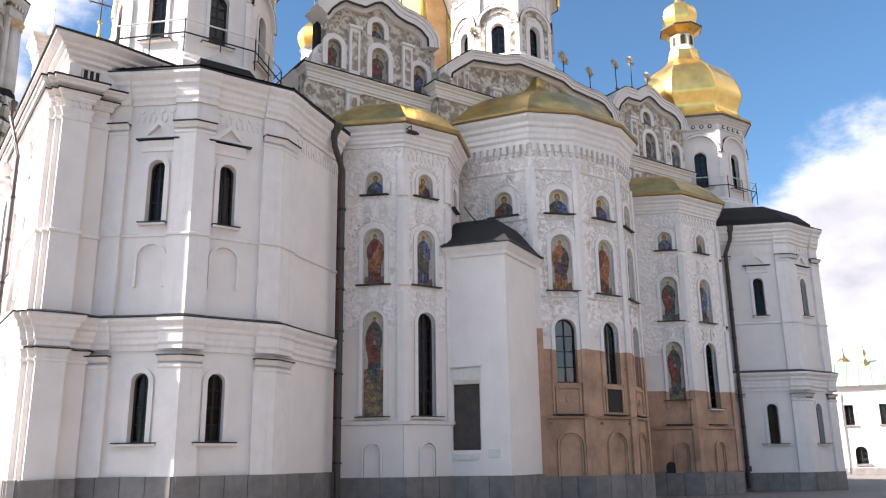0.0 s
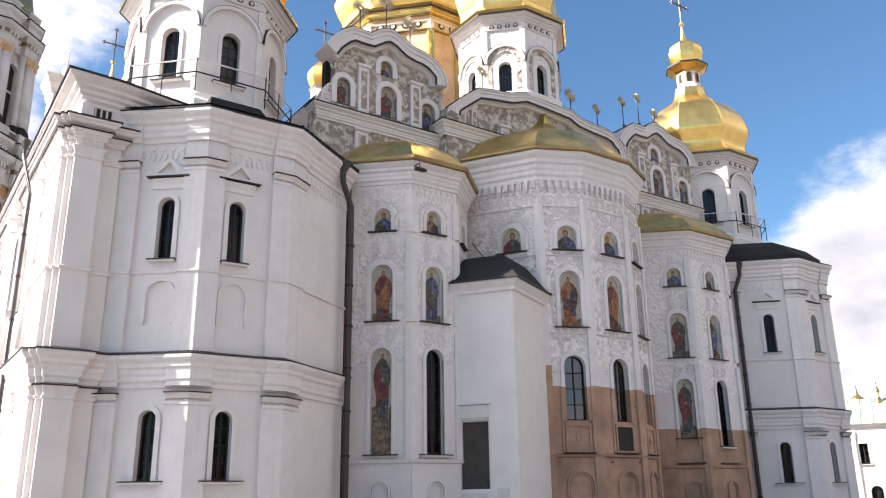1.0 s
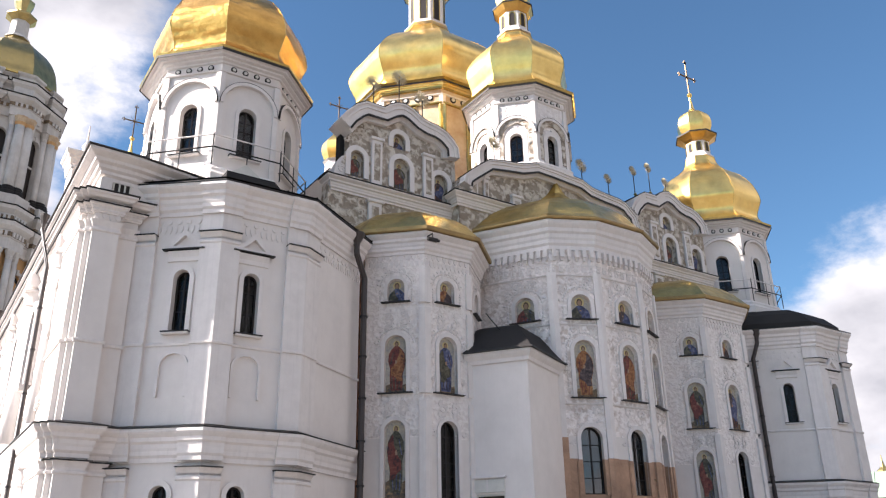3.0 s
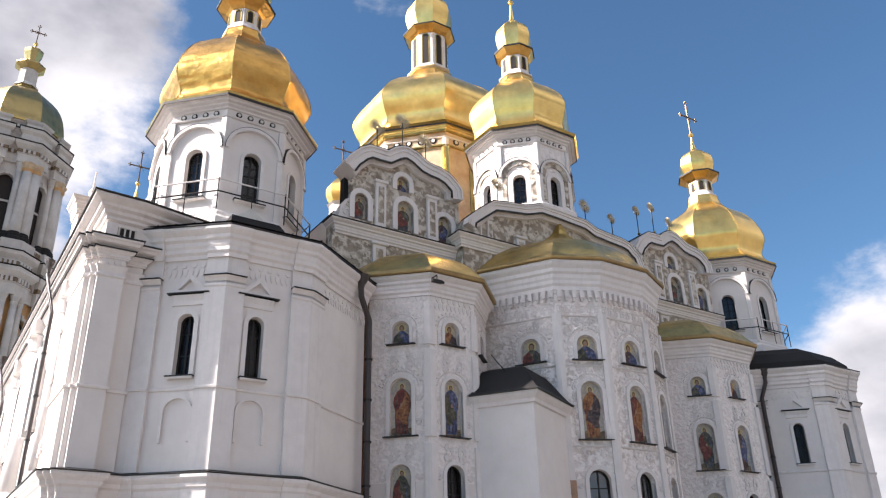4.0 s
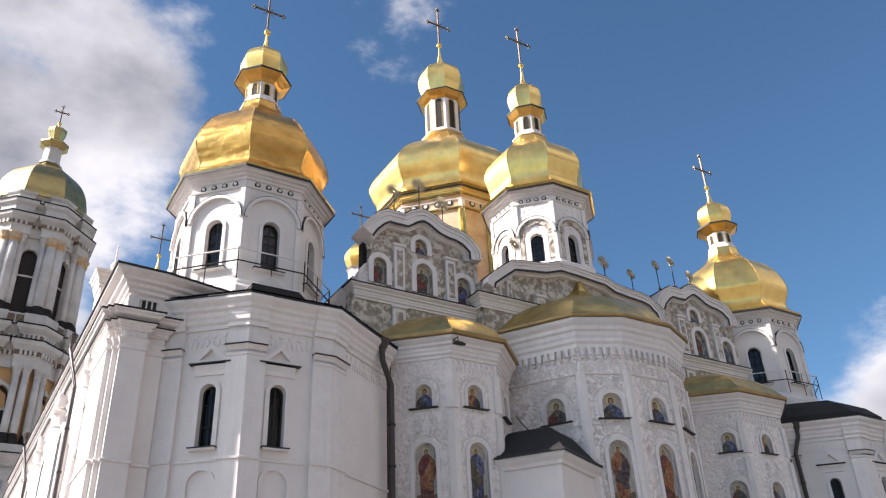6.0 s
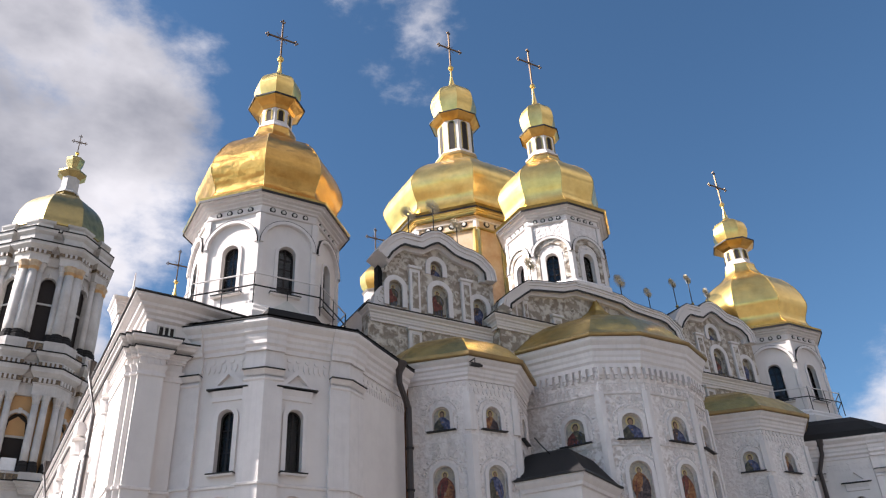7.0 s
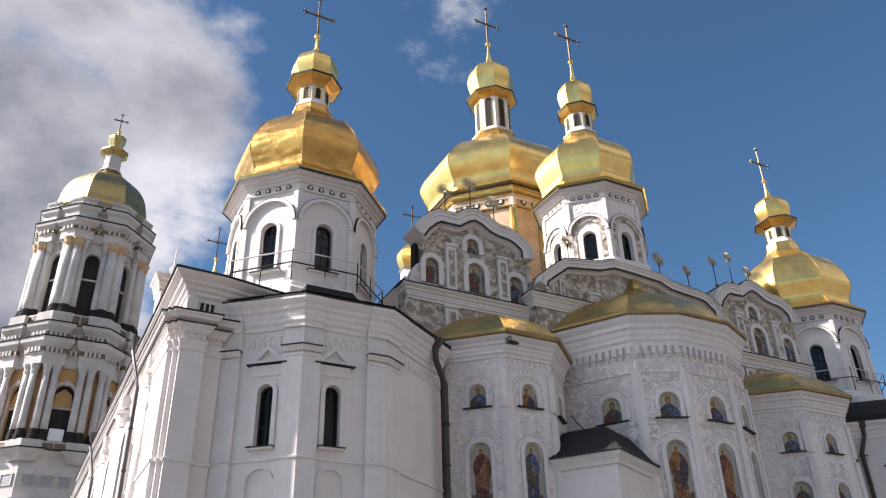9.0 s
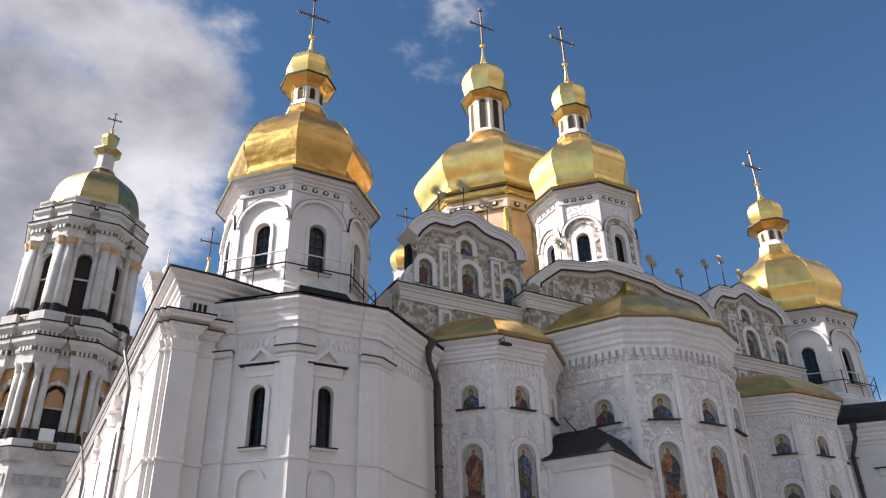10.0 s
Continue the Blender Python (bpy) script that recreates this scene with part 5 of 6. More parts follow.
tower("domed_tower", (23.45, 27.9), "white tower with stucco relief and gilded pear dome over the altar", 19.42, 2.5, 2.97, 23.75,
      [(2.8, 23.95), (2.5, 24.4), (2.46, 24.75), (2.6, 25.25), (2.71, 25.75), (2.62, 26.2), (2.3, 26.75), (1.75, 27.3), (1.15, 27.8), (0.92, 28.3)], (0.78, 28.35, 30.1, 1.12, 1.0), (32.6, 33.9, 36.75, 35.75, 0.76), (19.5, 0.62, 1.75), relief=True)
tower("domed_tower", (23.45, 36.56), "great gilded central dome on a cream drum with cross", 18.6, 4.6, 5.0, 27.5,
      [(4.85, 27.7), (4.5, 28.3), (4.46, 28.75), (4.74, 29.35), (4.93, 29.95), (4.8, 30.5), (4.3, 31.3), (3.35, 32.2), (2.1, 33.1), (1.45, 34.0)], (1.2, 34.2, 37.45, 1.72, 1.58), (41.0, 42.7, 46.2, 44.65, 0.87), (20.5, 1.1, 4.4), gilded_drum=True)
chapel_roof(CHAPEL, (8.65, 28.8), 3.5, "chapel_roof", "dark sheet roof between chapel cornice and tower")
nr = root("chapel_roof", (37.6, 26, 13.1), "low rounded dark sheet roof on the far chapel", "roof")
loft_roof(nr, [(34.5, 31.0), (34.5, 24.9), (37.1, 22.5), (39.5, 22.5), (41.1, 24.0), (41.1, 31.0)], (38.0, 28.5), [(0, 13.1), (0.0, 13.35), (0.1, 13.95), (0.2, 14.3), (0.34, 14.48), (0.6, 14.55), (1, 14.6)], TIN, "sheet", "dark sheet roof with rounded edge")
for c in ((8.65, 28.8), (38.5, 28.65)):
    b = root("tower_base", (c[0], c[1], 13.1), "white octagonal tower base above the chapel roof", "tower base")
    part("wall", lathe_bm([(3.35, 13.0), (3.35, 15.05), (3.2, 15.2)], 8), WHITE, b, "", Matrix.Translation((*c, 0)))
    railing(c, 3.35, 15.6, "thin roof railing round the tower drum")


def turret():
    c = (16.2, 34.0)
    th = root("small_cupola", (*c, 17.0), "small gilded cupola with cross behind the gable", "cupola")
    m = Matrix.Translation((*c, 0))
    part("drum", lathe_bm([(0.62, 17.0), (0.62, 21.5), (0.75, 21.6)], 8), TRIM, th, "", m)
    part("dome", lathe_bm(curve_points([(0.6, 21.6), (0.8, 22.1), (0.78, 22.6), (0.4, 23.1), (0.14, 23.45), (0.06, 24.0)], 5), 8), GOLD, th, "", m)
    cross(th, c, 23, 23.95, 25.55, 25.0, 0.5, 0.7)


turret()


# ---------------- south block ----------------
def south_block():
    th = root("transept", (8, 38, 0), "white baroque transept with sunlit pilasters and a bold cornice", "church transept")
    x0, y0, y1 = 3.28, 23.87, 52.0
    # the corner steps forward twice towards the chapel
    notch = [(x0, y1), (x0, y0 + 0.34), (x0 + 0.15, y0 + 0.34), (x0 + 0.15, y0 + 0.17), (x0 + 0.3, y0 + 0.17), (x0 + 0.3, y0), (4.33, y0), (4.33, y0 + 0.3), (4.9, y0 + 0.3), (4.9, y0 + 0.6)]
    for xa, xb, ya, yb in ((x0, 4.9, y0 + 0.34, y1), (x0 + 0.15, 4.33, y0 + 0.17, y0 + 0.34), (x0 + 0.3, 4.33, y0, y0 + 0.17), (4.33, 4.9, y0 + 0.3, y0 + 0.34)):
        part("wall", box_bm(xa, xb, ya, yb, 0, 12.3), WHITE, th)
    part("attic", box_bm(3.74, 8.0, y0 + 0.12, y1, 12.3, 13.7), WHITE, th)
    plinth(th, [(x0, y0 + 9), (x0, y0 + 0.1), (x0 + 0.2, y0), (4.33, y0), (4.33, y0 + 0.3), (4.9, y0 + 0.3)], 1.28, 0.14)
    part("far_plinth", moulding_bm([(x0, y1), (x0, y0 + 9)], [(0, 0), (0.12, 0), (0.12, 1.25), (0, 1.28)]), GRANITE, th)
    for z1 in (4.66, 11.6):
        part("capital", moulding_bm(notch, [(-0.02, z1 - 0.36), (0.045, z1 - 0.32), (0.045, z1 - 0.26), (0.015, z1 - 0.23), (0.015, z1 - 0.16), (0.06, z1 - 0.06), (0.09, z1), (0, z1)]), TRIM, th)
    part("string", moulding_bm(notch, [(-0.02, 7.88), (0.05, 7.91), (0.06, 7.98), (-0.02, 8.02)]), TRIM, th)
    part("ledge", moulding_bm(notch, cornice_profile(4.74, 5.58, 0.36)), TRIM, th, "moulded belt between the storeys")
    part("ledge_flashing", moulding_bm(notch, [(0, 5.584), (0.4, 5.584), (0.4, 5.61), (0, 5.72)]), IRON, th)
    part("capital_flashing", moulding_bm(notch[2:], [(0, 4.664), (0.15, 4.664), (0.15, 4.69), (0, 4.7)]), IRON, th)
    # frieze with small drops, two ledges, then the attic
    m, length = facet((x0 + 0.3, y0), (4.33, y0))
    tagged(part("frieze", frieze_bm(length, 11.64, 11.84, 0.19, -0.03), TRIM, th, "row of small stucco drops", m), kind="stuff")
    part("lower_ledge", moulding_bm(notch, cornice_profile(11.84, 12.1, 0.2)), TRIM, th, "stepped white ledge")
    part("lower_flashing", moulding_bm(notch, [(0, 12.104), (0.24, 12.104), (0.24, 12.13), (0, 12.14)]), IRON, th)
    part("upper_ledge", moulding_bm(notch, [(0, 12.14), (0.1, 12.14), (0.12, 12.2), (0.26, 12.26), (0.3, 12.33), (0.36, 12.36), (0.36, 12.42), (-0.5, 12.46)]), TRIM, th, "stepped white ledge")
    part("upper_flashing", moulding_bm(notch, [(0, 12.464), (0.4, 12.43), (0.4, 12.46), (0, 12.52)]), IRON, th)
    crown = [(3.71, y1), (3.71, y0 + 0.11), (4.5, y0 + 0.16), (5.75, 24.3), (6.7, 24.5), (7.8, 24.75)]
    part("crown_cornice", moulding_bm(crown, cornice_profile(12.95, 13.72, 0.62)), TRIM, th, "bold stepped crowning cornice")
    part("crown_flashing", moulding_bm(crown, [(0, 13.724), (0.68, 13.724), (0.68, 13.77), (0, 13.9)]), IRON, th)
    corner_pilaster(th, (3.74, y1), (3.74, y0 + 0.12), (9, y0 + 0.12), 12.46, 13.0, 0.5, 0.2, 0.14, cap=False, name="corner_block")
    slot = part("attic_vent", box_bm(3.98, 4.5, y0 + 0.09, y0 + 0.15, 12.66, 12.93), FRAME, th, "low dark vent slot with stone bars")
    for x in (3.97, 4.14, 4.3, 4.46):
        part("bar", box_bm(x, x + 0.05, y0 + 0.05, y0 + 0.12, 12.62, 12.94), STONE, slot)
    bm = bmesh.new()
    v = [bm.verts.new(p) for p in ((3.05, y0 - 0.55, 13.78), (4.6, y0 - 0.5, 13.78), (7.8, y0 + 0.3, 13.78), (8.6, 29, 15.3), (8.6, y1, 16.5), (3.05, y1, 13.78))]
    bm.faces.new(v)
    part("roof", bm, TIN, th, "dark sheet roof")
    # engaged columns with block capitals and scroll brackets along the sunlit side
    for y, r in ((26.9, 0.2), (31.6, 0.42), (37.0, 0.28), (42.0, 0.28)):
        mm = Matrix.Translation((x0 - 0.02, y, 0))
        for z0, zt in ((1.3, 4.7), (5.7, 11.4)):
            col = part("column", lathe_bm([(r, z0 + 0.3), (r * 0.98, z0 + (zt - z0) * 0.4), (r * 0.86, zt - 0.5)], 14), TRIM, th, "white engaged column", mm, True)
            part("base", lathe_bm([(r * 1.25, z0), (r * 1.25, z0 + 0.15), (r * 1.05, z0 + 0.32)], 14), TRIM, col, "", mm)
            part("capital", lathe_bm([(r * 0.86, zt - 0.5), (r * 0.98, zt - 0.44), (r * 0.88, zt - 0.4), (r * 1.0, zt - 0.12), (r * 1.08, zt)], 14), TRIM, col, "", mm)
            part("abacus", box_bm(x0 - 0.02 - r * 1.1, x0, y - r * 1.1, y + r * 1.1, zt, zt + 0.12, bevel=0.03), TRIM, col)
        part("entablature_block", box_bm(x0 - 0.02 - r * 0.9, x0, y - r, y + r, 11.6, 12.12, bevel=0.04), TRIM, th)
        part("bracket", tube_bm([(x0 + 0.02, y, 13.0), (x0 - 0.1, y, 12.8), (x0 + 0.2, y, 12.5)], 0.14, 8), TRIM, th, "scrolled cornice bracket")
    # taller attic beyond, with a stepped top and a little finial
    att = part("far_attic", box_bm(4.4, 6.4, 38.2, 39.6, 14.0, 20.2, bevel=0.05), WHITE, th, "white attic block above the roof")
    part("attic_cornice", moulding_bm([(4.4, 39.6), (4.4, 38.2), (6.4, 38.2)], cornice_profile(20.0, 20.8, 0.36)), TRIM, att)
    part("attic_opening", slab_bm(arch_loop(0.9, 18.0, 0.7, 1.5), -0.03, 0.02), FRAME, att, "", facet((4.4, 38.2), (6.4, 38.2))[0])
    part("attic_finial", lathe_bm([(0.25, 20.2), (0.3, 21.0), (0.12, 21.3), (0.22, 21.6), (0.05, 21.9), (0.03, 22.8)], 8), TRIM, att, "", Matrix.Translation((5.0, 39.0, 0)))
    m, length = facet((x0, y1), (x0, y0))
    for s in (length - 5.5, length - 9.4, length - 13.8):
        for sill, h in ((2.3, 2.0), (7.6, 2.6)):
            n = part("window_hood", archivolt_bm(s, sill, 0.9, h, 0.3, -0.28, 0.02), TRIM, th, "carved window hood", m)
            part("frame", slab_bm(arch_loop(s, sill, 0.9, h), -0.03, 0.0), FRAME, n, "", m)
    scr = []
    rnd = random.Random(3)
    for k in range(90):
        scr.append((length - 2.0 - 20 * rnd.random(), 2 + 11 * rnd.random(), 360 * rnd.random(), rnd.randrange(2)))
    scrolls(th, moved(m, 0, -0.05), scr)


south_block()

pipe("dark metal drainpipe in the corner of chapel and apse", [(12.3, 23.95, 12.75), (12.33, 23.98, 12.35), (12.82, 24.28, 11.6), (12.82, 24.28, 0.15)], 0.11)
pipe("dark metal drainpipe beside the far chapel", [(35.2, 24.4, 12.7), (35.2, 24.4, 12.4), (34.95, 24.6, 11.6), (34.95, 24.6, 0.15)])
pipe("dark drainpipe on the sunlit transept wall", [(2.8, 29.3, 13.3), (2.8, 29.3, 13.1), (3.02, 28.0, 11.3), (3.02, 27.8, 0.15)], 0.062)
pipe("second dark drainpipe further along the transept wall", [(2.8, 41.0, 13.0), (2.8, 41.0, 12.7), (3.02, 39.6, 10.9), (3.02, 39.4, 0.15)], 0.062)


# ---------------- rosette finials on the gables ----------------
def rosette(at, size, foot, label):
    th = root("rosette_finial", (at[0], at[1], foot), label, "finial", "gilded rosettes on the gables")
    m = Matrix.Translation(at)
    bm = bmesh.new()
    for k in range(24):
        a = 2 * math.pi * k / 24
        d, s = Vector((math.cos(a), 0, math.sin(a))), Vector((-math.sin(a), 0, math.cos(a)))
        pts = [d * size * 0.3 - s * size * 0.03, d * size * 0.75 - s * size * 0.04, d * size, d * size * 0.75 + s * size * 0.04, d * size * 0.3 + s * size * 0.03]
        f = [bm.verts.new(p + Vector((0, -0.015, 0))) for p in pts]
        g = [bm.verts.new(p + Vector((0, 0.015, 0))) for p in pts]
        bm.faces.new(f)
        bm.faces.new(g[::-1])
        for i in range(5):
            bm.faces.new((f[i], f[(i + 1) % 5], g[(i + 1) % 5], g[i]))
    part("star", bm, PALEGILT, th, "pierced gilded rays", m)
    ring = [(size * 0.3 * math.cos(2 * math.pi * k / 16), size * 0.3 * math.sin(2 * math.pi * k / 16)) for k in range(16)]
    inner = [(x * 0.5, z * 0.5) for x, z in ring]
    part("hub", band_bm(inner, ring, -0.03, 0.03, closed=True), PALEGILT, th, "", m)
    part("stem", tube_bm([(0, 0, foot - at[2] - 0.1), (0, 0, -size * 0.3)], 0.025, 6), IRON, th, "", m)
    part("knob", lathe_bm([(0.02, -0.1), (0.1, 0), (0.02, 0.1)], 8), OLDGOLD, th, "", Matrix.Translation((at[0], at[1], foot + 0.2)))


for x, z, f in ((14.44, 21.85, 20.3), (15.73, 22.6, 20.6), (16.95, 21.9, 20.0)):
    rosette((x, 26.9, z), 0.42, f, "gilded pierced rosette on a thin stem above the gable")
for x, z, f in ((28.37, 20.9, 18.8), (30.34, 21.9, 20.3), (31.56, 22.43, 20.7), (32.84, 21.85, 20.4)):
    rosette((x, 26.9, z), 0.3, f, "gilded pierced rosette above the far gable")
for x, z, f in ((20.4, 20.3, 18.7), (25.85, 20.65, 19.0)):
    rosette((x, 26.2, z), 0.4, f, "gilded pierced rosette on the main gable")


# ---------------- bell tower, far behind ----------------
def bell_tower():
    c = Vector((3.6, 129.0))
    th = root("bell_tower", (*c, 0), "huge white baroque bell tower with columns and a gilded dome", "bell tower")
    m0 = Matrix.Translation((*c, 0))

    def ring(r, off=22.5):
        return [(c.x + r * math.cos(radians(-90 - off + 45 * k)), c.y + r * math.sin(radians(-90 - off + 45 * k))) for k in range(8)]

    def broken(r, d, a):
        """An octagon whose corners stand forward as piers: d deep, a wide along each side."""
        pts, out = ring(r), []
        for k in range(8):
            P, Q, R = Vector(pts[k - 1]), Vector(pts[k]), Vector(pts[(k + 1) % 8])
            e0, e1 = (Q - P).normalized(), (R - Q).normalized()
            n0, n1 = Vector((e0.y, -e0.x)), Vector((e1.y, -e1.x))
            mit = (n0 + n1) / (1 + n0.dot(n1))
            out += [tuple(v) for v in (Q - e0 * a, Q - e0 * a + n0 * d, Q + mit * d, Q + e1 * a + n1 * d, Q + e1 * a)]
        return out

    def column(m, x, y, z0, z1, r, gilt):
        at = m @ Matrix.Translation((x, y, 0))
        col = part("column", lathe_bm([(r, z0 + 0.9), (r * 1.02, z0 + 3), (r * 0.95, z0 + (z1 - z0) * 0.6), (r * 0.84, z1 - 1.3)], 14), BELL, th, "", at, True)
        part("base", lathe_bm([(r * 1.4, z0), (r * 1.4, z0 + 0.6), (r * 1.2, z0 + 0.75), (r * 1.28, z0 + 1.0), (r * 1.1, z0 + 1.15), (r * 1.15, z0 + 1.35), (r * 1.01, z0 + 1.5)], 12), TIN, col, "dark iron base", at)
        cap = part("capital", lathe_bm([(r * 0.84, z1 - 1.5), (r * 1.02, z1 - 1.0), (r * 0.9, z1 - 0.85), (r * 1.35, z1 - 0.15), (r * 1.35, z1)], 10), CREAM if gilt else BELL, col, "", at)
        if gilt:
            part("gilt_leaf", lathe_bm([(r * 0.9, z1 - 1.35), (r * 1.12, z1 - 0.95), (r * 0.95, z1 - 0.9)], 10), OCHRE, col, "gilded capital leaves", at)

    part("lower_shaft", lathe_bm([(11.5, 0), (11.5, 25), (10.6, 26.5)], 8), BELL, th, "", m0)
    for z0, z1, r, mat, gilt in ((26.4, 32.4, 9.6, BELL, False), (34.2, 44.9, 8.9, OCHRE, False), (53.2, 66.0, 7.6, BELL, True)):
        pts = ring(r)
        for k in range(8):
            P, Q = pts[k], pts[(k + 1) % 8]
            m, length = facet(P, Q)
            if r > 9.4:
                w = wall(th, m, length, z0, z1, [], mat)
                for i in range(3):
                    x = length * (0.2 + 0.3 * i)
                    part("panel", band_bm([(x - 0.8, 28.4), (x + 0.8, 28.4), (x + 0.8, 29.7), (x - 0.8, 29.7)], [(x - 0.95, 28.25), (x + 0.95, 28.25), (x + 0.95, 29.85), (x - 0.95, 29.85)], -0.15, 0.02, closed=True), BELL, w, "", m)
                    part("panel_field", box_bm(x - 0.7, x + 0.7, -0.06, 0.0, 28.45, 29.65), GREYPANEL, w, "", m)
                continue
            aw, ah = (2.1, (z1 - z0) * 0.82) if gilt else (2.5, (z1 - z0) * 0.74)
            w = wall(th, m, length, z0, z1 + 0.3, [(length / 2, z0 + 0.4, aw, ah)], mat)
            part("arch_trim", archivolt_bm(length / 2, z0 + 0.4, aw, ah, 0.42, -0.3, 0.05), BELL, w, "white arch surround", m)
            part("keystone", box_bm(length / 2 - 0.25, length / 2 + 0.25, -0.45, 0.0, z0 + 0.2 + ah, z0 + 1.0 + ah, bevel=0.06), BELL, w, "", m)
            op = part("louvre", slab_bm(arch_loop(length / 2, z0 + 0.4, aw, ah), 0.5, 0.6), FRAME, w, "dark belfry opening", m)
            part("transom", box_bm(length / 2 - aw / 2, length / 2 + aw / 2, 0.3, 0.45, z0 + ah * 0.62, z0 + ah * 0.62 + 0.3), BELL, op, "", m)
            if not gilt:
                part("inner_vault", slab_bm([(length / 2 - aw / 2, z0 + ah * 0.66), (length / 2 + aw / 2, z0 + ah * 0.66), (length / 2 + aw * 0.4, z0 + ah * 0.9), (length / 2, z0 + ah), (length / 2 - aw * 0.4, z0 + ah * 0.9)], 0.42, 0.48), OCHRE, op, "", m)
            for x, cr in ((0.06, 0.78), (0.24, 0.5), (0.76, 0.5), (0.94, 0.78)) if gilt else ((0.08, 0.52), (0.25, 0.52), (0.75, 0.52), (0.92, 0.52)):
                column(m, length * x, (-0.75 if cr > 0.55 else -0.4) if gilt else -0.9, z0, z1, cr, gilt and cr > 0.7)
            # balcony parapet under the arch; dark boxes stand in for its shaded gaps
            py = -1.55 if gilt else -1.2
            par = part("parapet", box_bm(length * 0.22, length * 0.78, py, py + 0.3, z0 - 0.25, z0 + 0.0), BELL, w, "", m)
            for i in range(2):
                part("gap_shade", box_bm(length * (0.25 + 0.26 * i), length * (0.48 + 0.26 * i), py + 0.05, py + 0.2, z0 - 1.35, z0 - 0.25), EARTH, par, "", m)
    b1, b2, b3 = broken(9.4, 0.5, 1.6), broken(8.9, 0.75, 2.1), broken(7.6, 0.8, 1.75)
    part("first_cornice", moulding_bm(b1, cornice_profile(31.4, 32.9, 1.0), True), BELL, th)
    part("first_parapet", moulding_bm(b1, [(0.2, 32.9), (0.55, 32.9), (0.55, 34.2), (-1.5, 34.25)], True), BELL, th)
    part("middle_entablature", moulding_bm(b2, [(0, 44.9), (0.45, 44.9), (0.45, 46.43), (0.6, 46.56), (0.6, 47.45), (1.15, 48.09), (1.2, 48.73), (0.35, 48.86), (0.35, 50.01), (0.9, 50.65), (0.95, 51.16), (0.2, 51.41), (0.25, 53.07), (-2.0, 53.2)], True), BELL, th, "tall stepped white entablature")
    part("upper_entablature", moulding_bm(b3, [(0, 66.0), (0.4, 66.0), (0.4, 67.3), (0.55, 67.4), (0.55, 68.1), (1.1, 68.7), (1.15, 69.2), (0.4, 69.5), (0.4, 70.8), (0.8, 71.2), (0.85, 71.7), (0.0, 72.0), (0.0, 72.9), (0.25, 73.2), (0.3, 73.5), (-2, 73.6)], True), BELL, th, "stepped white crown with cornices")
    # Dark bands paint the shade behind the dentils; the top one is stone.
    for pts, z0, z1, out in ((b2, 46.65, 47.35, 0.62), (b2, 49.0, 49.8, 0.38), (b3, 67.45, 68.05, 0.57), (b3, 72.2, 72.75, 0.02)):
        part("shadow_course", moulding_bm(pts, [(-0.1, z0), (out, z0), (out, z1), (-0.1, z1)], True), EARTH if z0 < 70 else STONE, th)
    for pts, z, out in ((b1, 32.9, 1.0), (b2, 48.75, 1.2), (b2, 51.17, 0.95), (b3, 69.2, 1.15), (b3, 71.7, 0.85)):
        part("cornice_flashing", moulding_bm(pts, [(out - 0.3, z + 0.01), (out + 0.12, z + 0.01), (out + 0.12, z + 0.16), (out - 0.3, z + 0.22)], True), TIN, th, "dark sheet flashing")
    den = bmesh.new()
    for pts, z0, z1, out in ((b2, 46.65, 47.35, 0.85), (b2, 49.0, 49.8, 0.6), (b3, 67.45, 68.05, 0.8)):
        for k in range(len(pts)):
            P, Q = Vector(pts[k]), Vector(pts[(k + 1) % len(pts)])
            if (Q - P).length < 0.9:
                continue
            e = (Q - P).normalized()
            n = Vector((e.y, -e.x))
            L = (Q - P).length
            cnt = max(1, int(L / 0.6))
            for i in range(cnt):
                q = P + e * (i + 0.5) * L / cnt
                vs = [q - e * 0.17 + n * (out - 0.4), q + e * 0.17 + n * (out - 0.4), q + e * 0.17 + n * out, q - e * 0.17 + n * out]
                lo = [den.verts.new((v.x, v.y, z0)) for v in vs]
                hi = [den.verts.new((v.x, v.y, z1)) for v in vs]
                for a in range(4):
                    den.faces.new((lo[a], lo[(a + 1) % 4], hi[(a + 1) % 4], hi[a]))
                den.faces.new(lo[::-1])
    tagged(part("dentil_course", den, BELL, th), kind="stuff")
    part("dome", dome_bm(curve_points([(8.0, 73.5), (7.55, 74.1), (7.3, 75.6), (6.7, 78.0), (5.6, 80.0), (4.1, 81.5), (2.75, 82.4), (1.95, 83.1), (1.75, 84.0)], 4), 3, 0.02, 3), BELLGOLD, th, "gilded eight-sided dome", m0, True)
    part("dome_edge", lathe_bm([(7.9, 73.45), (8.2, 73.45), (8.2, 73.75), (7.9, 73.85)], 8, cap=False), OLDGOLD, th, "gilded sheet edge", m0)
    part("lantern", lathe_bm([(2.0, 83.6), (1.5, 84.4), (1.45, 87.4), (1.6, 87.6)], 8), BELL, th, "", m0)
    part("lantern_eave", lathe_bm([(1.5, 87.0), (2.4, 87.8), (2.4, 88.1), (1.2, 88.6), (1.0, 89.2), (1.5, 90.6), (1.6, 91.2), (0.3, 91.5), (0.15, 92.6)], 8), BELLGOLD, th, "", m0)
    cross(th, (c.x, c.y), 92, 92.8, 96.6, 95.3, 1.0, 2.2)
    board = root("white_board", (c.x + 0.3, c.y - 9.6, 34.4), "small white board on the belfry balcony", "board")
    m, length = facet(*ring(8.9)[:2])
    part("panel", box_bm(length / 2 - 1.0, length / 2 + 0.9, -1.0, -0.9, 34.3, 36.0, bevel=0.1), CLOTH, board, "", m)


bell_tower()


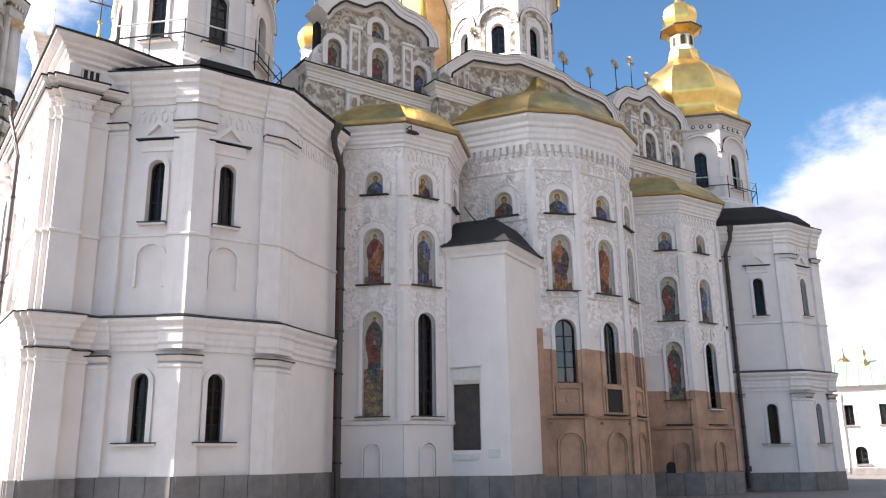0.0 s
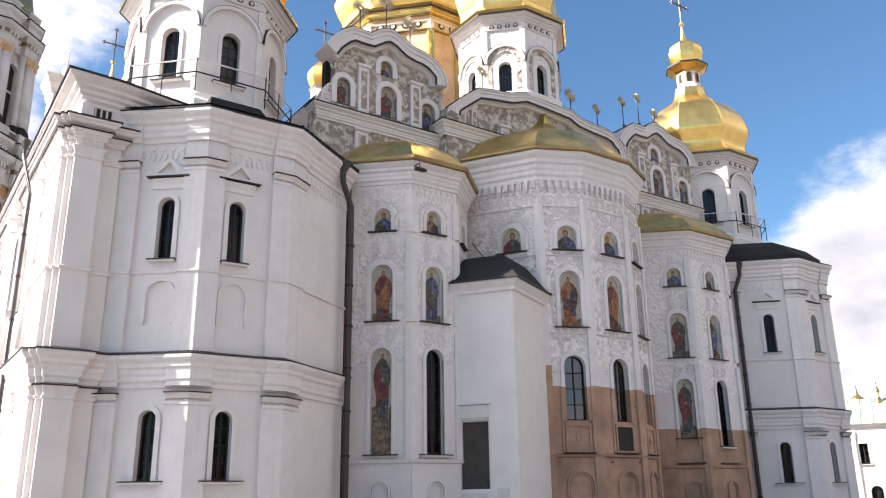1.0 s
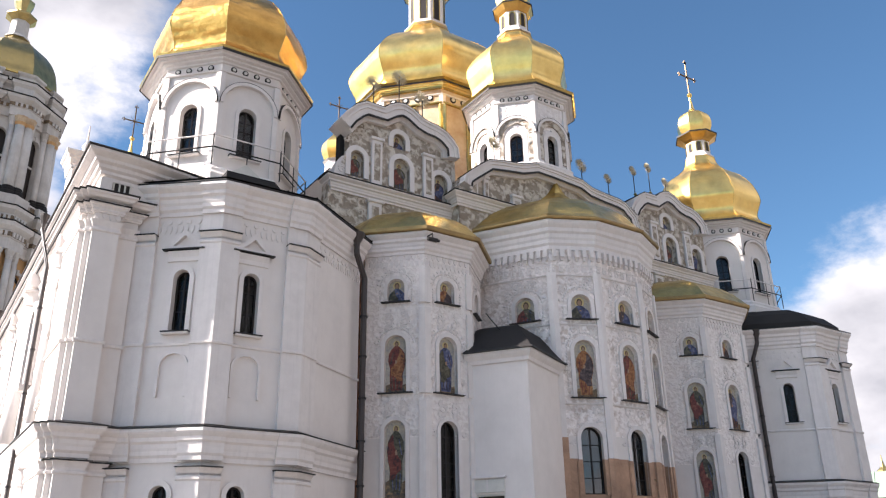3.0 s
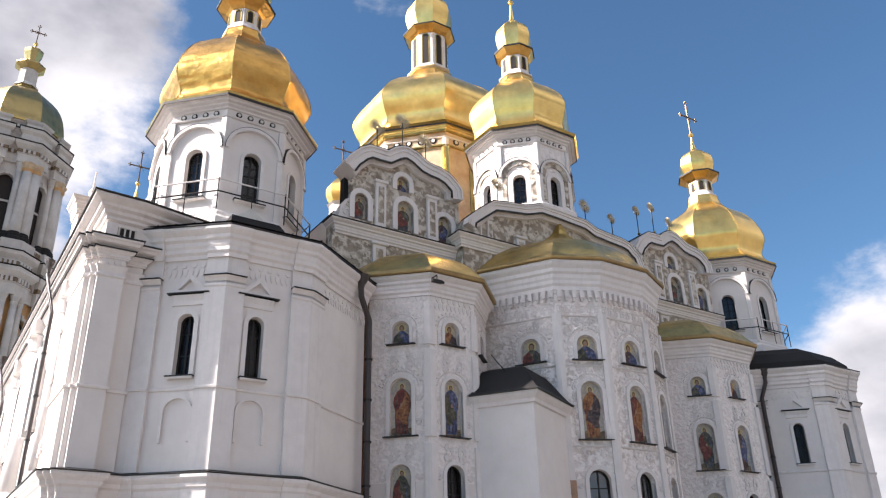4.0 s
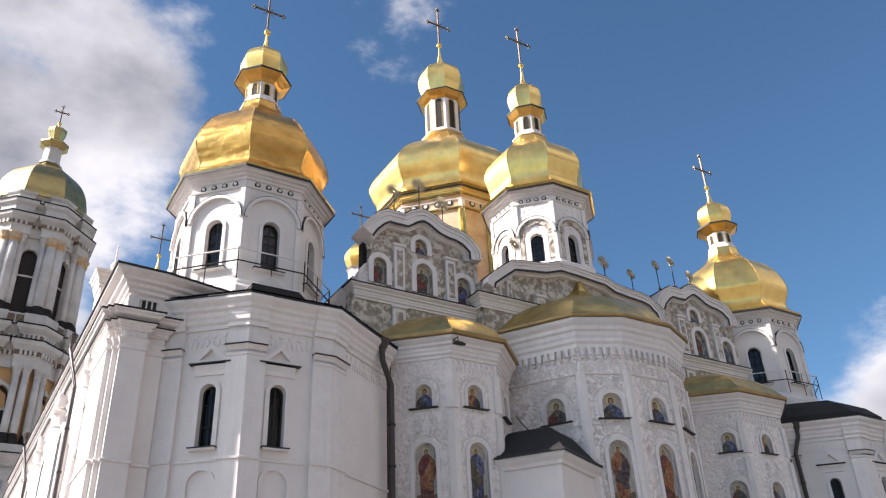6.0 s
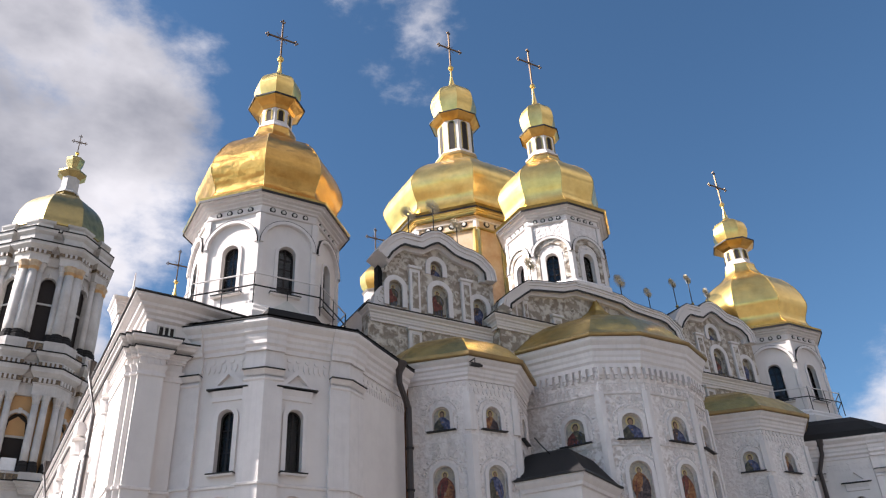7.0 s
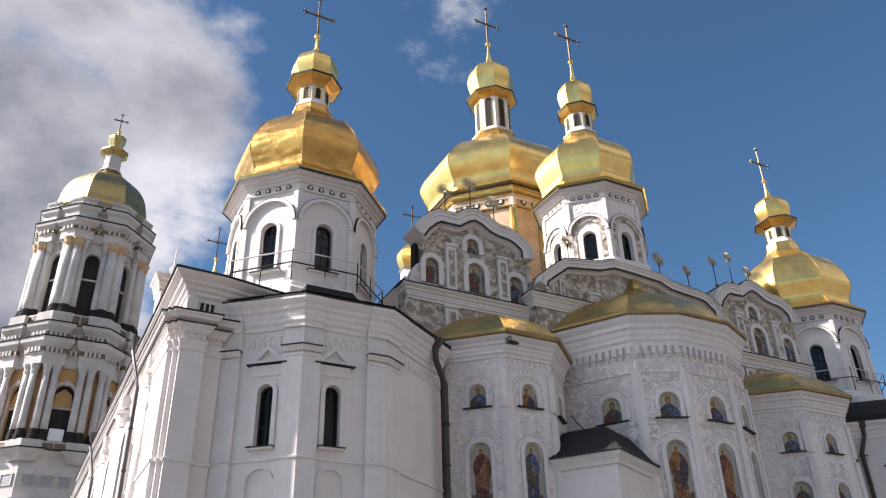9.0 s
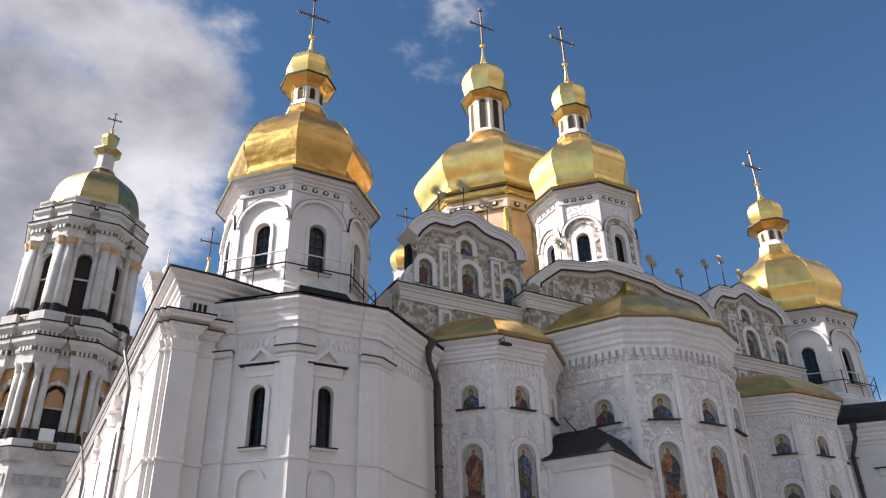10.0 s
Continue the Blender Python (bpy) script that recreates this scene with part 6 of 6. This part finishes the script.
# ---------------- far white house with a green roof ----------------
def far_house():
    P, Q = (64.5, 40.3), (70.5, 28.6)
    m, length = facet(P, Q)
    th = root("far_house", ((P[0] + Q[0]) / 2, (P[1] + Q[1]) / 2, 0), "long white two-storey house with a green sheet roof", "house")
    xs = [1.6 + 2.55 * k for k in range(5)]
    w = wall(th, m, length, 0, 7.1, [(x, 4.0, 0.68, 1.6, False) for x in xs] + [(x + 0.5, 0.9, 0.9, 1.4) for x in xs[:4]], WHITE)
    for x in xs:
        window(w, m, x, 4.0, 0.68, 1.6, 0.16, 2, round_top=False)
    for x in xs[:4]:
        window(w, m, x + 0.5, 0.9, 0.9, 1.4, 0.14, 2)
    part("plinth", box_bm(0, length, -0.12, 0.02, 0, 0.6), GRANITE, th, "", m)
    part("eave_cornice", moulding_bm([(0, 0), (length, 0)], cornice_profile(6.6, 7.1, 0.35)), TRIM, th, "", m)
    bm = bmesh.new()
    v = [bm.verts.new(p) for p in ((-0.5, -0.5, 7.1), (length + 0.5, -0.5, 7.1), (length + 0.5, 5, 9.6), (-0.5, 5, 9.6), (length + 0.5, 10.5, 7.1), (-0.5, 10.5, 7.1))]
    bm.faces.new((v[0], v[1], v[2], v[3]))
    bm.faces.new((v[3], v[2], v[4], v[5]))
    bm.faces.new((v[0], v[3], v[5]))
    bm.faces.new((v[1], v[4], v[2]))
    rf = part("roof", bm, GREENROOF, th, "green standing-seam sheet roof", m)
    for k in range(16):
        x = -0.4 + (length + 0.8) * k / 15
        part("seam", tube_bm([(x, -0.5, 7.13), (x, 5, 9.63)], 0.04, 4), GREENROOF, rf, "", m)
    for x in (3.6, 8.4):
        part("downpipe", tube_bm([(x, -0.15, 6.6), (x, -0.15, 0.3)], 0.07, 6), WHITE, th, "", m)
    part("back", box_bm(0, length, 0.41, 10, 0, 7.05), WHITE, th, "", m)
    for az, d, z0, z1, r, nm in ((61.2, 112, 5.8, 14.6, 2.3, "gilded pear dome of a church behind the roofs"), (62.35, 80, 8.6, 10.9, 0.42, "small gilded roof turret")):
        cc = (d * math.sin(radians(az)), d * math.cos(radians(az)))
        t = root("distant_dome", (*cc, z0), nm, "dome")
        mm = Matrix.Translation((*cc, 0))
        h = z1 - z0
        part("drum", lathe_bm([(r * 0.8, 0 if d > 100 else z0 - 1.5), (r * 0.8, z0 + 0.1 * h)], 8), TRIM, t, "", mm)
        part("dome", lathe_bm(curve_points([(r * 0.9, z0 + 0.08 * h), (r * 1.1, z0 + 0.18 * h), (r * 1.0, z0 + 0.28 * h), (r * 0.62, z0 + 0.38 * h), (r * 0.42, z0 + 0.45 * h)], 3), 8), BELLGOLD, t, "", mm)
        part("lantern", lathe_bm([(r * 0.5, z0 + 0.45 * h), (r * 0.36, z0 + 0.47 * h), (r * 0.36, z0 + 0.66 * h)], 8), CREAM, t, "", mm)
        part("cap", lathe_bm(curve_points([(r * 0.55, z0 + 0.65 * h), (r * 0.5, z0 + 0.72 * h), (r * 0.3, z0 + 0.8 * h), (r * 0.1, z0 + 0.86 * h), (0.04, z0 + h)], 3), 8), BELLGOLD, t, "", mm)


far_house()


# ---------------- small things ----------------
def roof_box():
    """Dark sheet box with a little gablet at the foot of the near tower."""
    th = root("roof_dormer", (9.6, 24.9, 13.2), "low dark sheet dormer with a pale gablet on the chapel roof", "dormer")
    bm = bmesh.new()
    lo = [bm.verts.new(p) for p in ((7.5, 24.4, 13.3), (10.6, 24.4, 13.3), (10.8, 26.3, 13.3), (7.5, 26.3, 13.3))]
    hi = [bm.verts.new(p) for p in ((7.75, 25.0, 14.87), (9.5, 25.0, 14.87), (9.6, 26.3, 14.9), (7.75, 26.3, 14.9))]
    for i in range(4):
        bm.faces.new((lo[i], lo[(i + 1) % 4], hi[(i + 1) % 4], hi[i]))
    bm.faces.new(hi)
    part("box", bm, TIN, th, "dark sheet")
    part("gablet", slab_bm([(-0.6, 14.85), (0.65, 14.85), (0, 15.32)], 0, 1.2), STONE, th, "pale stone gablet", Matrix.Translation((8.45, 25.1, 0)))


roof_box()


def cctv(at, label):
    th = root("security_camera", at, label, "camera")
    m = Matrix.Translation(at)
    part("bracket", tube_bm([(0, 0.35, 0.05), (0, 0, 0.05), (0, 0, -0.12)], 0.025, 6), IRON, th, "", m)
    part("housing", box_bm(-0.22, 0.22, -0.07, 0.07, -0.26, -0.13, bevel=0.02), IRON, th, "", m)
    part("lens", lathe_bm([(0.05, 0), (0.05, 0.08)], 10), FRAME, th, "", m @ pose(0.22, 0, -0.195, 0, 90, 0))


def meter_box():
    m, length = facet(NORTH[0], NORTH[1])
    at = m @ Vector((0.62, -0.12, 1.04))
    th = root("meter_box", at, "small black metal box on the far chapel wall", "box")
    part("case", box_bm(0.51, 0.73, -0.22, 0.0, 0.91, 1.17, bevel=0.02), IRON, th, "", m)


meter_box()
cctv((14.9, 23.0, 13.3), "small dark security camera under the gilded gutter")


def cable(label, pts, r=0.02):
    th = root("cable", pts[-1], label, "cable")
    part("wire", tube_bm(pts, r, 6), IRON, th)


cable("black cable hanging from the gutter to the stair roof", [(17.35, 23.2, 10.75), (17.55, 23.15, 10.5), (17.8, 23.15, 10.3), (18.05, 23.25, 10.2)])
